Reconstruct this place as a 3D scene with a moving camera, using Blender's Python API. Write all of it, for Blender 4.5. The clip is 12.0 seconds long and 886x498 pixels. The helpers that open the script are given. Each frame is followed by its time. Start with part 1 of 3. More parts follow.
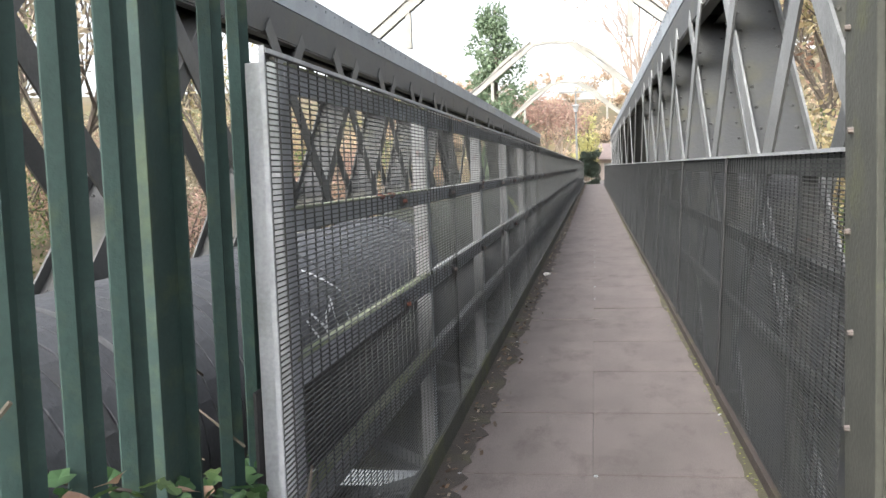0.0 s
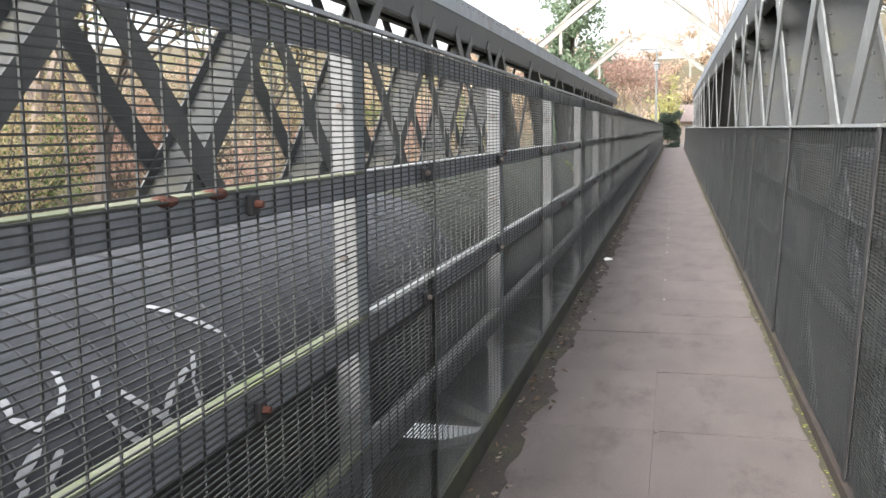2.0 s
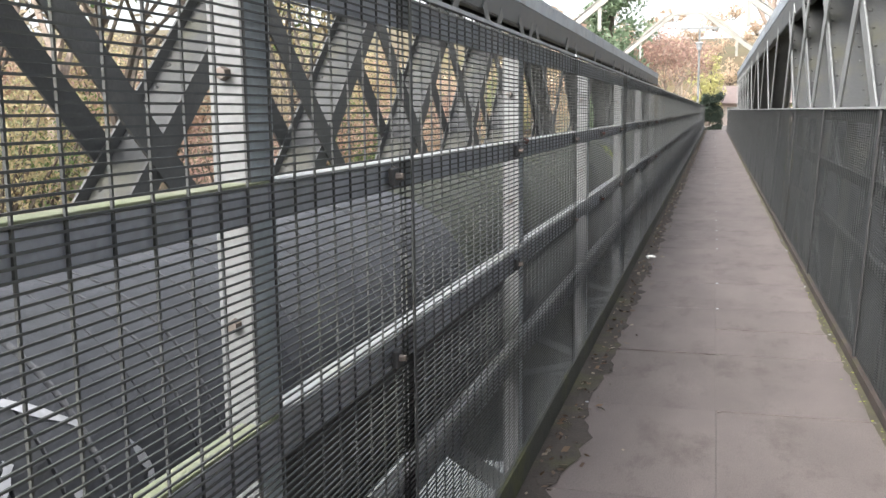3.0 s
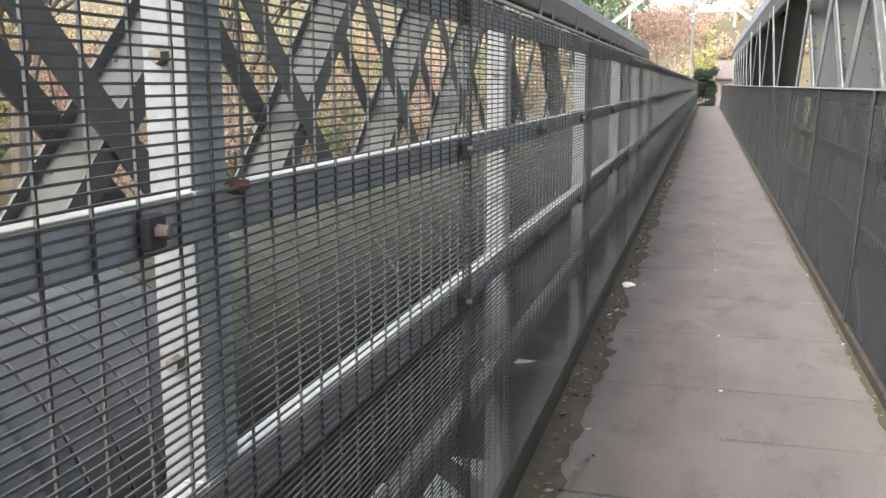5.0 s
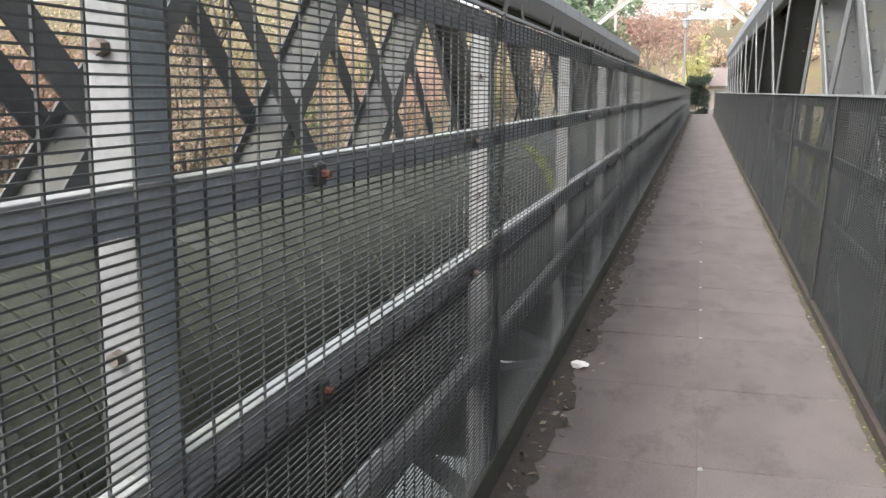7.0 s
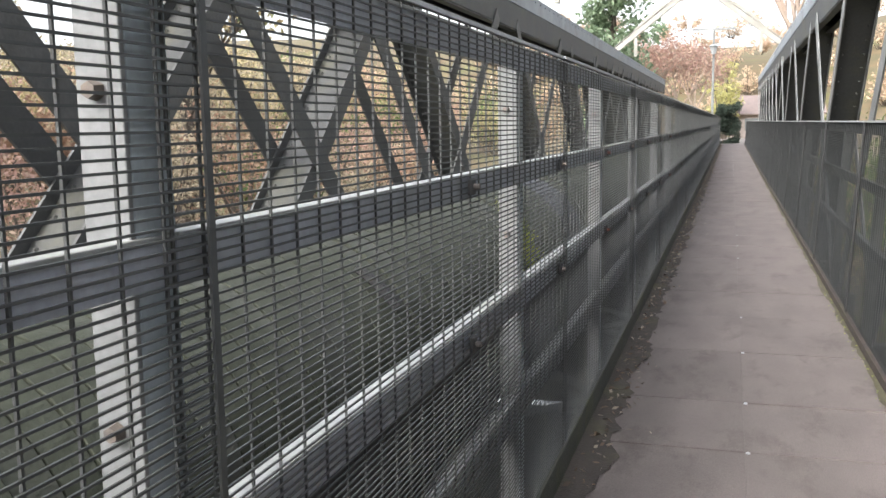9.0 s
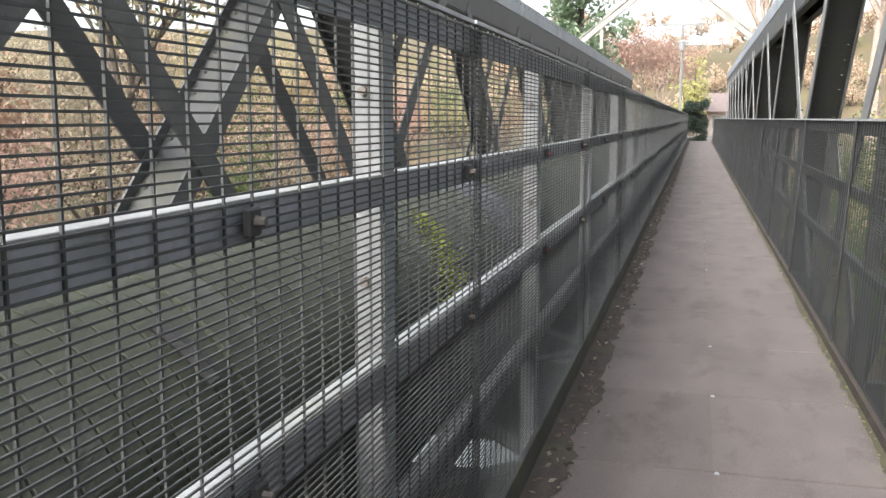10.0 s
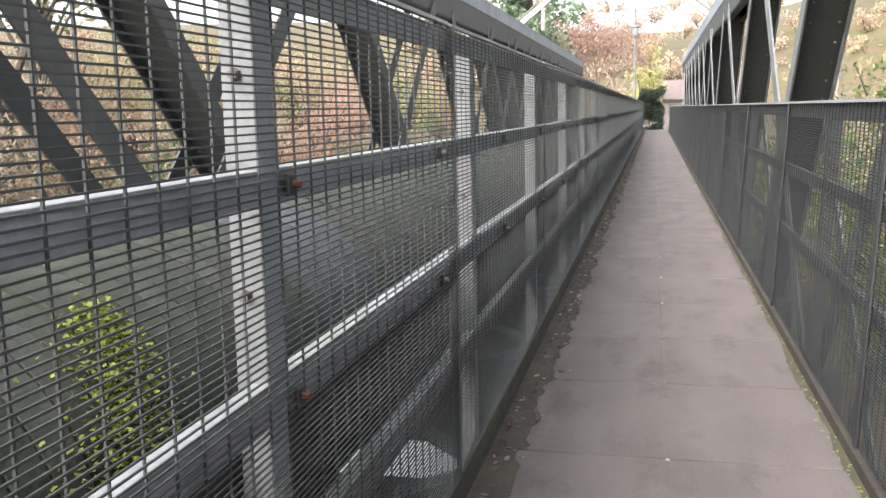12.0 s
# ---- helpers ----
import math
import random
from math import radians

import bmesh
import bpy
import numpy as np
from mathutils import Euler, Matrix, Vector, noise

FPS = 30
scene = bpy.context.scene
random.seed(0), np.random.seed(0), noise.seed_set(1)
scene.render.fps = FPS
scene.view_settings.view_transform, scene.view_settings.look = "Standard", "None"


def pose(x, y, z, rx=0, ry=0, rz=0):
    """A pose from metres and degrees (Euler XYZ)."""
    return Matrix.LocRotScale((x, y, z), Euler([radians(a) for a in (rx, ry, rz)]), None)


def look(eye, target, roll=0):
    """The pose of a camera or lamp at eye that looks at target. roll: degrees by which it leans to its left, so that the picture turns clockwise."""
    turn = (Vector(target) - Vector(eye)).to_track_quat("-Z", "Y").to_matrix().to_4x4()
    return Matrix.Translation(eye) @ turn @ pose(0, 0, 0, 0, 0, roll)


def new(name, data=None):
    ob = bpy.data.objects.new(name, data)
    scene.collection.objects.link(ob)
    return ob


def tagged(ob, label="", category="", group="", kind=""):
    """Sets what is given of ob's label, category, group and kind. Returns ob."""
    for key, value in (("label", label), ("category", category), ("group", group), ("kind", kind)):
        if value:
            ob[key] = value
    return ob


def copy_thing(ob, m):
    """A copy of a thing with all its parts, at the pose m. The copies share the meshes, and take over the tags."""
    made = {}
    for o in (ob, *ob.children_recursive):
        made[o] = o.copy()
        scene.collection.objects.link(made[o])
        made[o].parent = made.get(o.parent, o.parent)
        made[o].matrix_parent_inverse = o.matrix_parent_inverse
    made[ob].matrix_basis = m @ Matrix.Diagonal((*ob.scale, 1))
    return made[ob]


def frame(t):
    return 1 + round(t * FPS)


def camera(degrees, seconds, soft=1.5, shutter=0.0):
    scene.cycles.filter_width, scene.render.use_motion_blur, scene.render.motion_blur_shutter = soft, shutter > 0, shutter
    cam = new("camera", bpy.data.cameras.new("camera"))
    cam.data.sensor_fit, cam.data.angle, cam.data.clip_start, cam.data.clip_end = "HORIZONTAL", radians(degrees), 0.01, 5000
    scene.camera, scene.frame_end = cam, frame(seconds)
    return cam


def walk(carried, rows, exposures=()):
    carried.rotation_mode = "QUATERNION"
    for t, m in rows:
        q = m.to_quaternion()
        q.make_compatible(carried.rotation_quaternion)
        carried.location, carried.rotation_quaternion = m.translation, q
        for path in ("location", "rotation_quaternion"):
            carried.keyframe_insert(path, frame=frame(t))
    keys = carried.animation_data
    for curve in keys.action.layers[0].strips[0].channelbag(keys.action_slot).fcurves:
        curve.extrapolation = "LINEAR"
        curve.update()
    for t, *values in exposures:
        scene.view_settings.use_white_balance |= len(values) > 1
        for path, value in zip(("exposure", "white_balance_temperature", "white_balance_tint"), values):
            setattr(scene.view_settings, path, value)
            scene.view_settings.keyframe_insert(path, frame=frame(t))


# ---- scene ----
cam = camera(51.1, 12.0, soft=1.5)
PATH = [
    (0, (-0.085, 1.19, 1.26), (-0.41, 3.156, 1.093), -2.0),
    (0.5, (-0.074, 1.638, 1.273), (-0.433, 3.596, 1.079), -1.6),
    (1, (-0.113, 2.115, 1.281), (-0.501, 4.064, 1.057), -1.3),
    (1.5, (-0.081, 2.541, 1.272), (-0.508, 4.481, 1.035), -1.8),
    (2, (-0.051, 2.959, 1.282), (-0.531, 4.884, 1.029), -0.7),
    (2.5, (-0.113, 3.404, 1.27), (-0.65, 5.311, 1.0), -0.9),
    (2.7, (-0.132, 3.573, 1.275), (-0.676, 5.477, 0.996), -0.8),
    (4.3, (-0.225, 5.349, 1.304), (-0.821, 7.228, 0.971), -0.8),
    (4.5, (-0.205, 5.534, 1.315), (-0.787, 7.416, 0.972), -0.5),
    (5, (-0.22, 6.003, 1.307), (-0.753, 7.899, 0.959), -0.1),
    (5.5, (-0.199, 6.416, 1.306), (-0.76, 8.308, 0.982), -0.7),
    (6, (-0.165, 6.847, 1.313), (-0.746, 8.733, 0.988), -0.3),
    (6.5, (-0.181, 7.307, 1.313), (-0.751, 9.197, 0.989), -0.0),
    (7, (-0.167, 7.776, 1.295), (-0.687, 9.678, 0.958), 0.4),
    (7.2, (-0.174, 7.949, 1.304), (-0.7, 9.849, 0.968), 0.6),
    (8.8, (-0.18, 9.521, 1.304), (-0.755, 11.418, 1.035), -0.7),
    (9, (-0.199, 9.739, 1.299), (-0.786, 11.632, 1.035), -0.9),
    (9.5, (-0.196, 10.236, 1.288), (-0.714, 12.148, 1.012), -0.5),
    (10, (-0.216, 10.723, 1.29), (-0.737, 12.634, 1.011), -0.0),
    (10.5, (-0.228, 11.197, 1.308), (-0.778, 13.1, 1.034), -1.1),
    (11, (-0.193, 11.704, 1.305), (-0.694, 13.62, 1.025), -1.3),
    (11.5, (-0.212, 12.248, 1.298), (-0.719, 14.16, 1.002), -0.9),
    (12, (-0.165, 12.779, 1.275), (-0.607, 14.707, 0.981), -1.2),
]
walk(cam, [(t, look(eye, target, roll)) for t, eye, target, roll in PATH],
     ((0, 1.48), (1, 1.70), (2, 1.56), (2.5, 1.54), (4.5, 1.68), (5, 1.68), (5.5, 1.76), (6, 1.52), (7, 1.50), (9.5, 1.52), (10.5, 1.56), (11.5, 1.55), (12, 1.70)))

# ---- light ----
world = bpy.data.worlds.new("sky")
scene.world = world
world.use_nodes = True
wn = world.node_tree
sky = wn.nodes.new("ShaderNodeTexSky")
sky.sky_type, sky.sun_disc = "NISHITA", False
SUN_EL, SUN_AZ = radians(40), radians(204)     # behind the walk and to its left, in thin cloud
sky.sun_elevation, sky.sun_rotation = SUN_EL, SUN_AZ
sky.air_density, sky.dust_density, sky.ozone_density = 1.0, 5.0, 1.0
wn.nodes["Background"].inputs[1].default_value = 0.15
veil = wn.nodes.new("ShaderNodeHueSaturation")   # thin high cloud takes most of the blue out
veil.inputs["Saturation"].default_value, veil.inputs["Value"].default_value = 0.32, 1.60
wn.links.new(sky.outputs[0], veil.inputs["Color"])
wn.links.new(veil.outputs[0], wn.nodes["Background"].inputs[0])
sun = new("sun", bpy.data.lights.new("sun", "SUN"))
sun.data.energy, sun.data.angle, sun.data.color = 0.95, radians(45), (1.0, 0.97, 0.93)
sun.matrix_world = look((0, 0, 60), (-60 * math.sin(SUN_AZ), -60 * math.cos(SUN_AZ), 60 - 60 * math.tan(SUN_EL)))


# ---- materials ----
def mat(name, base, second, scale=6.0, rough=0.6, metal=0.0, bump=0.15, fine=60.0, stain=None, stain_scale=1.5, stain_amount=0.45, island=0.0, per_object=0.0, stretch=(1, 1, 1), placed=False):
    """Two-scale mottled surface; stain is a third colour in large soft patches."""
    m = bpy.data.materials.new(name)
    m.use_nodes = True
    n, l = m.node_tree.nodes, m.node_tree.links
    b = n["Principled BSDF"]
    co = n.new("ShaderNodeTexCoord")
    mp = n.new("ShaderNodeMapping")
    mp.inputs["Scale"].default_value = stretch
    l.new(n.new("ShaderNodeNewGeometry").outputs["Position"] if placed else co.outputs["Object"], mp.inputs["Vector"])
    big = n.new("ShaderNodeTexNoise")
    big.inputs["Scale"].default_value, big.inputs["Detail"].default_value = scale, 5
    small = n.new("ShaderNodeTexNoise")
    small.inputs["Scale"].default_value, small.inputs["Detail"].default_value = fine, 4
    for t in (big, small):
        l.new(mp.outputs[0], t.inputs["Vector"])
    ramp = n.new("ShaderNodeMapRange")
    ramp.inputs[1].default_value, ramp.inputs[2].default_value = 0.35, 0.68
    l.new(big.outputs["Fac"], ramp.inputs[0])
    mix = n.new("ShaderNodeMix")
    mix.data_type = "RGBA"
    mix.inputs[6].default_value, mix.inputs[7].default_value = (*base, 1), (*second, 1)
    l.new(ramp.outputs[0], mix.inputs[0])
    out = mix.outputs[2]
    if stain:
        st = n.new("ShaderNodeTexNoise")
        st.inputs["Scale"].default_value, st.inputs["Detail"].default_value, st.inputs["Roughness"].default_value = stain_scale, 8, 0.7
        l.new(mp.outputs[0], st.inputs["Vector"])
        sr = n.new("ShaderNodeMapRange")
        sr.inputs[1].default_value, sr.inputs[2].default_value = 0.52, 0.66
        sr.inputs[4].default_value = stain_amount
        l.new(st.outputs["Fac"], sr.inputs[0])
        sm = n.new("ShaderNodeMix")
        sm.data_type = "RGBA"
        sm.inputs[7].default_value = (*stain, 1)
        l.new(sr.outputs[0], sm.inputs[0])
        l.new(out, sm.inputs[6])
        out = sm.outputs[2]
    hsv = n.new("ShaderNodeHueSaturation")
    val = n.new("ShaderNodeMapRange")
    val.inputs[3].default_value, val.inputs[4].default_value = 0.72, 1.28
    l.new(small.outputs["Fac"], val.inputs[0])
    vout = val.outputs[0]
    if island or per_object:
        src = n.new("ShaderNodeNewGeometry").outputs["Random Per Island"] if island else n.new("ShaderNodeObjectInfo").outputs["Random"]
        amt = island or per_object
        rr = n.new("ShaderNodeMapRange")
        rr.inputs[3].default_value, rr.inputs[4].default_value = 1 - amt, 1 + amt
        l.new(src, rr.inputs[0])
        mul = n.new("ShaderNodeMath")
        mul.operation = "MULTIPLY"
        l.new(vout, mul.inputs[0])
        l.new(rr.outputs[0], mul.inputs[1])
        vout = mul.outputs[0]
    l.new(vout, hsv.inputs["Value"])
    l.new(out, hsv.inputs["Color"])
    l.new(hsv.outputs[0], b.inputs["Base Color"])
    b.inputs["Roughness"].default_value, b.inputs["Metallic"].default_value = rough, metal
    if bump:
        bp = n.new("ShaderNodeBump")
        bp.inputs["Strength"].default_value, bp.inputs["Distance"].default_value = bump, 0.01
        l.new(small.outputs["Fac"], bp.inputs["Height"])
        l.new(bp.outputs[0], b.inputs["Normal"])
    return m


def leaf_mat(name, c1, c2, c3):
    """Leaves: three colours spread over the single leaves, a little light through them."""
    m = bpy.data.materials.new(name)
    m.use_nodes = True
    n, l = m.node_tree.nodes, m.node_tree.links
    b = n["Principled BSDF"]
    g = n.new("ShaderNodeNewGeometry")
    r = n.new("ShaderNodeValToRGB")
    r.color_ramp.elements[0].color, r.color_ramp.elements[1].color = (*c1, 1), (*c3, 1)
    e = r.color_ramp.elements.new(0.5)
    e.color = (*c2, 1)
    l.new(g.outputs["Random Per Island"], r.inputs[0])
    l.new(r.outputs[0], b.inputs["Base Color"])
    b.inputs["Roughness"].default_value = 0.6
    tr = n.new("ShaderNodeBsdfTranslucent")
    l.new(r.outputs[0], tr.inputs[0])
    mx = n.new("ShaderNodeMixShader")
    mx.inputs[0].default_value = 0.4
    l.new(b.outputs[0], mx.inputs[1])
    l.new(tr.outputs[0], mx.inputs[2])
    l.new(mx.outputs[0], n["Material Output"].inputs[0])
    return m


M_DECK = mat("deck_board", (0.134, 0.114, 0.109), (0.105, 0.090, 0.086), 2.2, 0.85, 0, 0.35, 120, (0.068, 0.057, 0.052), 2.6, 0.7, per_object=0.06, stretch=(1.6, 0.7, 1), placed=True)
M_DIRT = mat("leaf_dirt", (0.034, 0.029, 0.026), (0.05, 0.042, 0.036), 9, 0.95, 0, 0.6, 90, (0.07, 0.075, 0.03), 3, 0.6)
M_EDGE = mat("mossy_grime", (0.050, 0.046, 0.030), (0.066, 0.062, 0.032), 9, 0.95, 0, 0.6, 90, (0.045, 0.035, 0.026), 3, 0.8)
M_GALV = mat("galvanised_steel", (0.36, 0.38, 0.40), (0.28, 0.30, 0.32), 8, 0.5, 0.25, 0.1, 90, (0.17, 0.19, 0.15), 2.5, 0.5)
M_POST = mat("pale_galvanised_steel", (0.175, 0.182, 0.188), (0.14, 0.147, 0.152), 8, 0.55, 0.1, 0.1, 90, (0.15, 0.17, 0.13), 1.1, 0.6)
M_FLANGE = mat("blue_grey_steel", (0.36, 0.41, 0.45), (0.28, 0.32, 0.35), 6, 0.5, 0.1, 0.1, 80, (0.17, 0.19, 0.15), 1.6, 0.6)
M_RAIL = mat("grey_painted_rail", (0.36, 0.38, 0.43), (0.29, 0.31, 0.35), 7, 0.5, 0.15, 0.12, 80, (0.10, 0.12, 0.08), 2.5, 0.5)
M_LEDGE = mat("worn_bright_ledge", (0.30, 0.31, 0.32), (0.23, 0.24, 0.25), 7, 0.5, 0.1, 0.12, 80, (0.20, 0.22, 0.15), 1.4, 0.7)
M_MOSSY = mat("mossy_ledge", (0.20, 0.21, 0.16), (0.14, 0.16, 0.10), 9, 0.8, 0, 0.3, 90, (0.12, 0.15, 0.06), 4, 0.7)
# face of the lowest left rail, a darker blue-grey than M_RAIL
M_LOWRAIL = mat("dark_blue_grey_rail", (0.20, 0.215, 0.24), (0.15, 0.16, 0.18), 7, 0.55, 0.1, 0.12, 80, (0.09, 0.10, 0.06), 2.2, 0.6)
# darker copy of the post and rail steel, shade put into its colour
M_SHADE = mat("shaded_grey_steel", (0.10, 0.105, 0.10), (0.075, 0.08, 0.074), 5, 0.65, 0.1, 0.15, 70, (0.055, 0.062, 0.045), 1.6, 0.6)
# wire of the right-hand panels, a darker tone than M_WIRE
M_WIRE2 = mat("darker_wire", (0.025, 0.027, 0.027), (0.019, 0.021, 0.021), 6, 0.7, 0.1, 0, 60, (0.04, 0.044, 0.04), 3, 0.4)
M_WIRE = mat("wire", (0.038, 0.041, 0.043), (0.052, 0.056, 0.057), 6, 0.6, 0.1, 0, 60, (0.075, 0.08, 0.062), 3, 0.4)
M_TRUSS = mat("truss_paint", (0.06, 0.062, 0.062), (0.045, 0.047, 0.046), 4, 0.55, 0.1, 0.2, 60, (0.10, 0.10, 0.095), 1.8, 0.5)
# flaking paint of the right truss, with low-sun sheen put into its colour
M_FLAT = mat("sunlit_flaking_paint", (0.16, 0.165, 0.165), (0.12, 0.125, 0.125), 5, 0.5, 0.1, 0.2, 60, (0.36, 0.37, 0.37), 3.0, 0.45)
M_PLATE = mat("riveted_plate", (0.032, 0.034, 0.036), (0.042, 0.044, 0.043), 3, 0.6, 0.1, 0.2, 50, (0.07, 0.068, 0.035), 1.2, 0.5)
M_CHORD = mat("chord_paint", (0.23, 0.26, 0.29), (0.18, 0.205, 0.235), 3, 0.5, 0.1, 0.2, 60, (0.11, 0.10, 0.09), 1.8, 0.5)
M_PIPE = mat("pipe_lagging", (0.058, 0.062, 0.070), (0.043, 0.046, 0.053), 4, 0.8, 0, 0.3, 70, (0.05, 0.052, 0.05), 1.5, 0.5, per_object=0.08)
M_PIPE2 = mat("mossy_pipe", (0.036, 0.041, 0.027), (0.026, 0.030, 0.018), 4, 0.8, 0, 0.4, 60, (0.068, 0.07, 0.064), 1.6, 0.5, per_object=0.12)
M_PALE = mat("green_palisade_paint", (0.010, 0.030, 0.026), (0.015, 0.039, 0.034), 8, 0.75, 0, 0.15, 70, (0.05, 0.07, 0.03), 5, 0.5)
M_OLIVE = mat("mossy_steel", (0.045, 0.047, 0.038), (0.032, 0.034, 0.027), 6, 0.85, 0, 0.3, 60, (0.075, 0.082, 0.025), 2, 0.6)
M_KERB = mat("dark_rusty_steel", (0.028, 0.022, 0.019), (0.045, 0.032, 0.026), 9, 0.9, 0, 0.3, 80, (0.07, 0.068, 0.02), 2.5, 0.6)
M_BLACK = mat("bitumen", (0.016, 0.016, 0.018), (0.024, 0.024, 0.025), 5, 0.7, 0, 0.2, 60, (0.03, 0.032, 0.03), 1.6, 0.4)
M_RUST = mat("rust", (0.12, 0.045, 0.03), (0.07, 0.03, 0.025), 30, 0.9, 0, 0.4, 150)
M_BOLT = mat("bolt", (0.10, 0.09, 0.085), (0.16, 0.13, 0.11), 40, 0.6, 0.3, 0, 150)
M_WHITE = mat("white_spray_paint", (0.52, 0.53, 0.55), (0.40, 0.41, 0.43), 12, 0.6, 0, 0, 60)
M_BARK = mat("bark", (0.10, 0.08, 0.065), (0.06, 0.05, 0.042), 9, 0.9, 0, 0.8, 40, (0.12, 0.13, 0.08), 3, 0.5)
M_PALEBARK = mat("pale_bark", (0.30, 0.24, 0.20), (0.20, 0.16, 0.13), 9, 0.9, 0, 0.5, 40)
M_GROUND = mat("leaf_strewn_ground", (0.10, 0.072, 0.038), (0.065, 0.058, 0.03), 0.6, 0.95, 0, 0.8, 9, (0.09, 0.10, 0.03), 0.25, 0.7)
M_STONE = mat("stone", (0.42, 0.41, 0.38), (0.33, 0.32, 0.29), 6, 0.85, 0, 0.4, 60, (0.18, 0.18, 0.13), 3, 0.5)
M_WALLH = mat("house_render", (0.40, 0.34, 0.31), (0.34, 0.29, 0.26), 2, 0.85, 0, 0.1, 30)
M_ROOF = mat("roof_tile", (0.16, 0.12, 0.11), (0.12, 0.10, 0.095), 3, 0.85, 0, 0.3, 20)
M_LAMP = mat("lamp_steel", (0.20, 0.21, 0.21), (0.15, 0.16, 0.16), 6, 0.5, 0.3, 0, 60)
M_LITTER = mat("paper", (0.8, 0.8, 0.78), (0.7, 0.7, 0.68), 30, 0.8, 0, 0, 90)
M_PATH = mat("tarmac_path", (0.14, 0.125, 0.118), (0.11, 0.10, 0.094), 3, 0.9, 0, 0.4, 90, (0.12, 0.10, 0.06), 1.2, 0.5)
L_ORANGE = leaf_mat("orange_leaves", (0.307, 0.203, 0.139), (0.268, 0.160, 0.116), (0.348, 0.260, 0.172))
L_YELLOW = leaf_mat("yellow_leaves", (0.360, 0.312, 0.168), (0.319, 0.247, 0.135), (0.251, 0.259, 0.139))
L_BROWN = leaf_mat("brown_leaves", (0.277, 0.233, 0.165), (0.334, 0.282, 0.198), (0.193, 0.177, 0.121))
L_PINK = leaf_mat("russet_leaves", (0.375, 0.247, 0.199), (0.317, 0.197, 0.165), (0.407, 0.303, 0.231))
L_GREEN = leaf_mat("green_leaves", (0.07, 0.12, 0.03), (0.10, 0.15, 0.04), (0.05, 0.09, 0.03))
L_DARK = leaf_mat("evergreen_leaves", (0.026, 0.042, 0.030), (0.036, 0.055, 0.038), (0.020, 0.032, 0.024))
L_LIME = leaf_mat("yellow_green_leaves", (0.27, 0.28, 0.04), (0.20, 0.23, 0.04), (0.14, 0.18, 0.04))
L_PALELIME = leaf_mat("pale_yellow_leaves", (0.46, 0.43, 0.18), (0.40, 0.38, 0.16), (0.34, 0.35, 0.15))
# the next two are lightened: distance haze is put into the leaf colours
L_IVYTREE = leaf_mat("hazed_ivy_tree_leaves", (0.14, 0.20, 0.12), (0.19, 0.25, 0.16), (0.10, 0.15, 0.09))
L_FAR = leaf_mat("hazed_autumn_leaves", (0.423, 0.303, 0.223), (0.473, 0.361, 0.265), (0.379, 0.299, 0.203))
L_LITTER = leaf_mat("dead_leaf_crumbs", (0.16, 0.11, 0.07), (0.08, 0.06, 0.045), (0.32, 0.28, 0.22))
L_IVY = leaf_mat("ivy_leaves", (0.035, 0.085, 0.03), (0.05, 0.11, 0.04), (0.09, 0.14, 0.05))
WATER = bpy.data.materials.new("river_water")
WATER.use_nodes = True
wb = WATER.node_tree.nodes["Principled BSDF"]
wb.inputs["Base Color"].default_value, wb.inputs["Roughness"].default_value = (0.05, 0.055, 0.045, 1), 0.12
wnz = WATER.node_tree.nodes.new("ShaderNodeTexNoise")
wnz.inputs["Scale"].default_value = 2.5
wbp = WATER.node_tree.nodes.new("ShaderNodeBump")
wbp.inputs["Strength"].default_value, wbp.inputs["Distance"].default_value = 0.35, 0.05
WATER.node_tree.links.new(wnz.outputs["Fac"], wbp.inputs["Height"])
WATER.node_tree.links.new(wbp.outputs[0], wb.inputs["Normal"])


# ---- mesh helpers ----
def box(bm, x0, x1, y0, y1, z0, z1, bevel=0.0):
    m = Matrix.LocRotScale(((x0 + x1) / 2, (y0 + y1) / 2, (z0 + z1) / 2), None, (abs(x1 - x0), abs(y1 - y0), abs(z1 - z0)))
    made = bmesh.ops.create_cube(bm, size=1, matrix=m)
    if bevel:
        es = list({e for v in made["verts"] for e in v.link_edges})
        bmesh.ops.bevel(bm, geom=es, offset=bevel, segments=1, affect="EDGES", profile=0.7)
    return bm


def beam(bm, p, q, w, d, across=(1, 0, 0)):
    """A bar from p to q; w is its size along across, d its size square to both."""
    p, q = Vector(p), Vector(q)
    z = (q - p).normalized()
    x = Vector(across)
    x = (x - z * x.dot(z)).normalized()
    y = z.cross(x)
    rot = Matrix((x, y, z)).transposed().to_4x4()
    m = Matrix.Translation((p + q) / 2) @ rot @ Matrix.Diagonal((w, d, (q - p).length, 1))
    bmesh.ops.create_cube(bm, size=1, matrix=m)
    return bm


def rod(bm, p, q, r0, r1=None, seg=8):
    p, q = Vector(p), Vector(q)
    rot = (q - p).to_track_quat("Z", "Y").to_matrix().to_4x4()
    bmesh.ops.create_cone(bm, cap_ends=True, segments=seg, radius1=r0, radius2=r0 if r1 is None else r1, depth=(q - p).length, matrix=Matrix.Translation((p + q) / 2) @ rot)
    return bm


def mesh_of(bm, name, material, smooth=False):
    me = bpy.data.meshes.new(name)
    bm.to_mesh(me)
    bm.free()
    me.materials.append(material)
    if smooth:
        for poly in me.polygons:
            poly.use_smooth = True
    return me


def part(name, bm, material, parent, label="", smooth=False):
    ob = new(name, bm if isinstance(bm, bpy.types.Mesh) else mesh_of(bm, name, material, smooth))
    ob.parent = parent
    return tagged(ob, label)


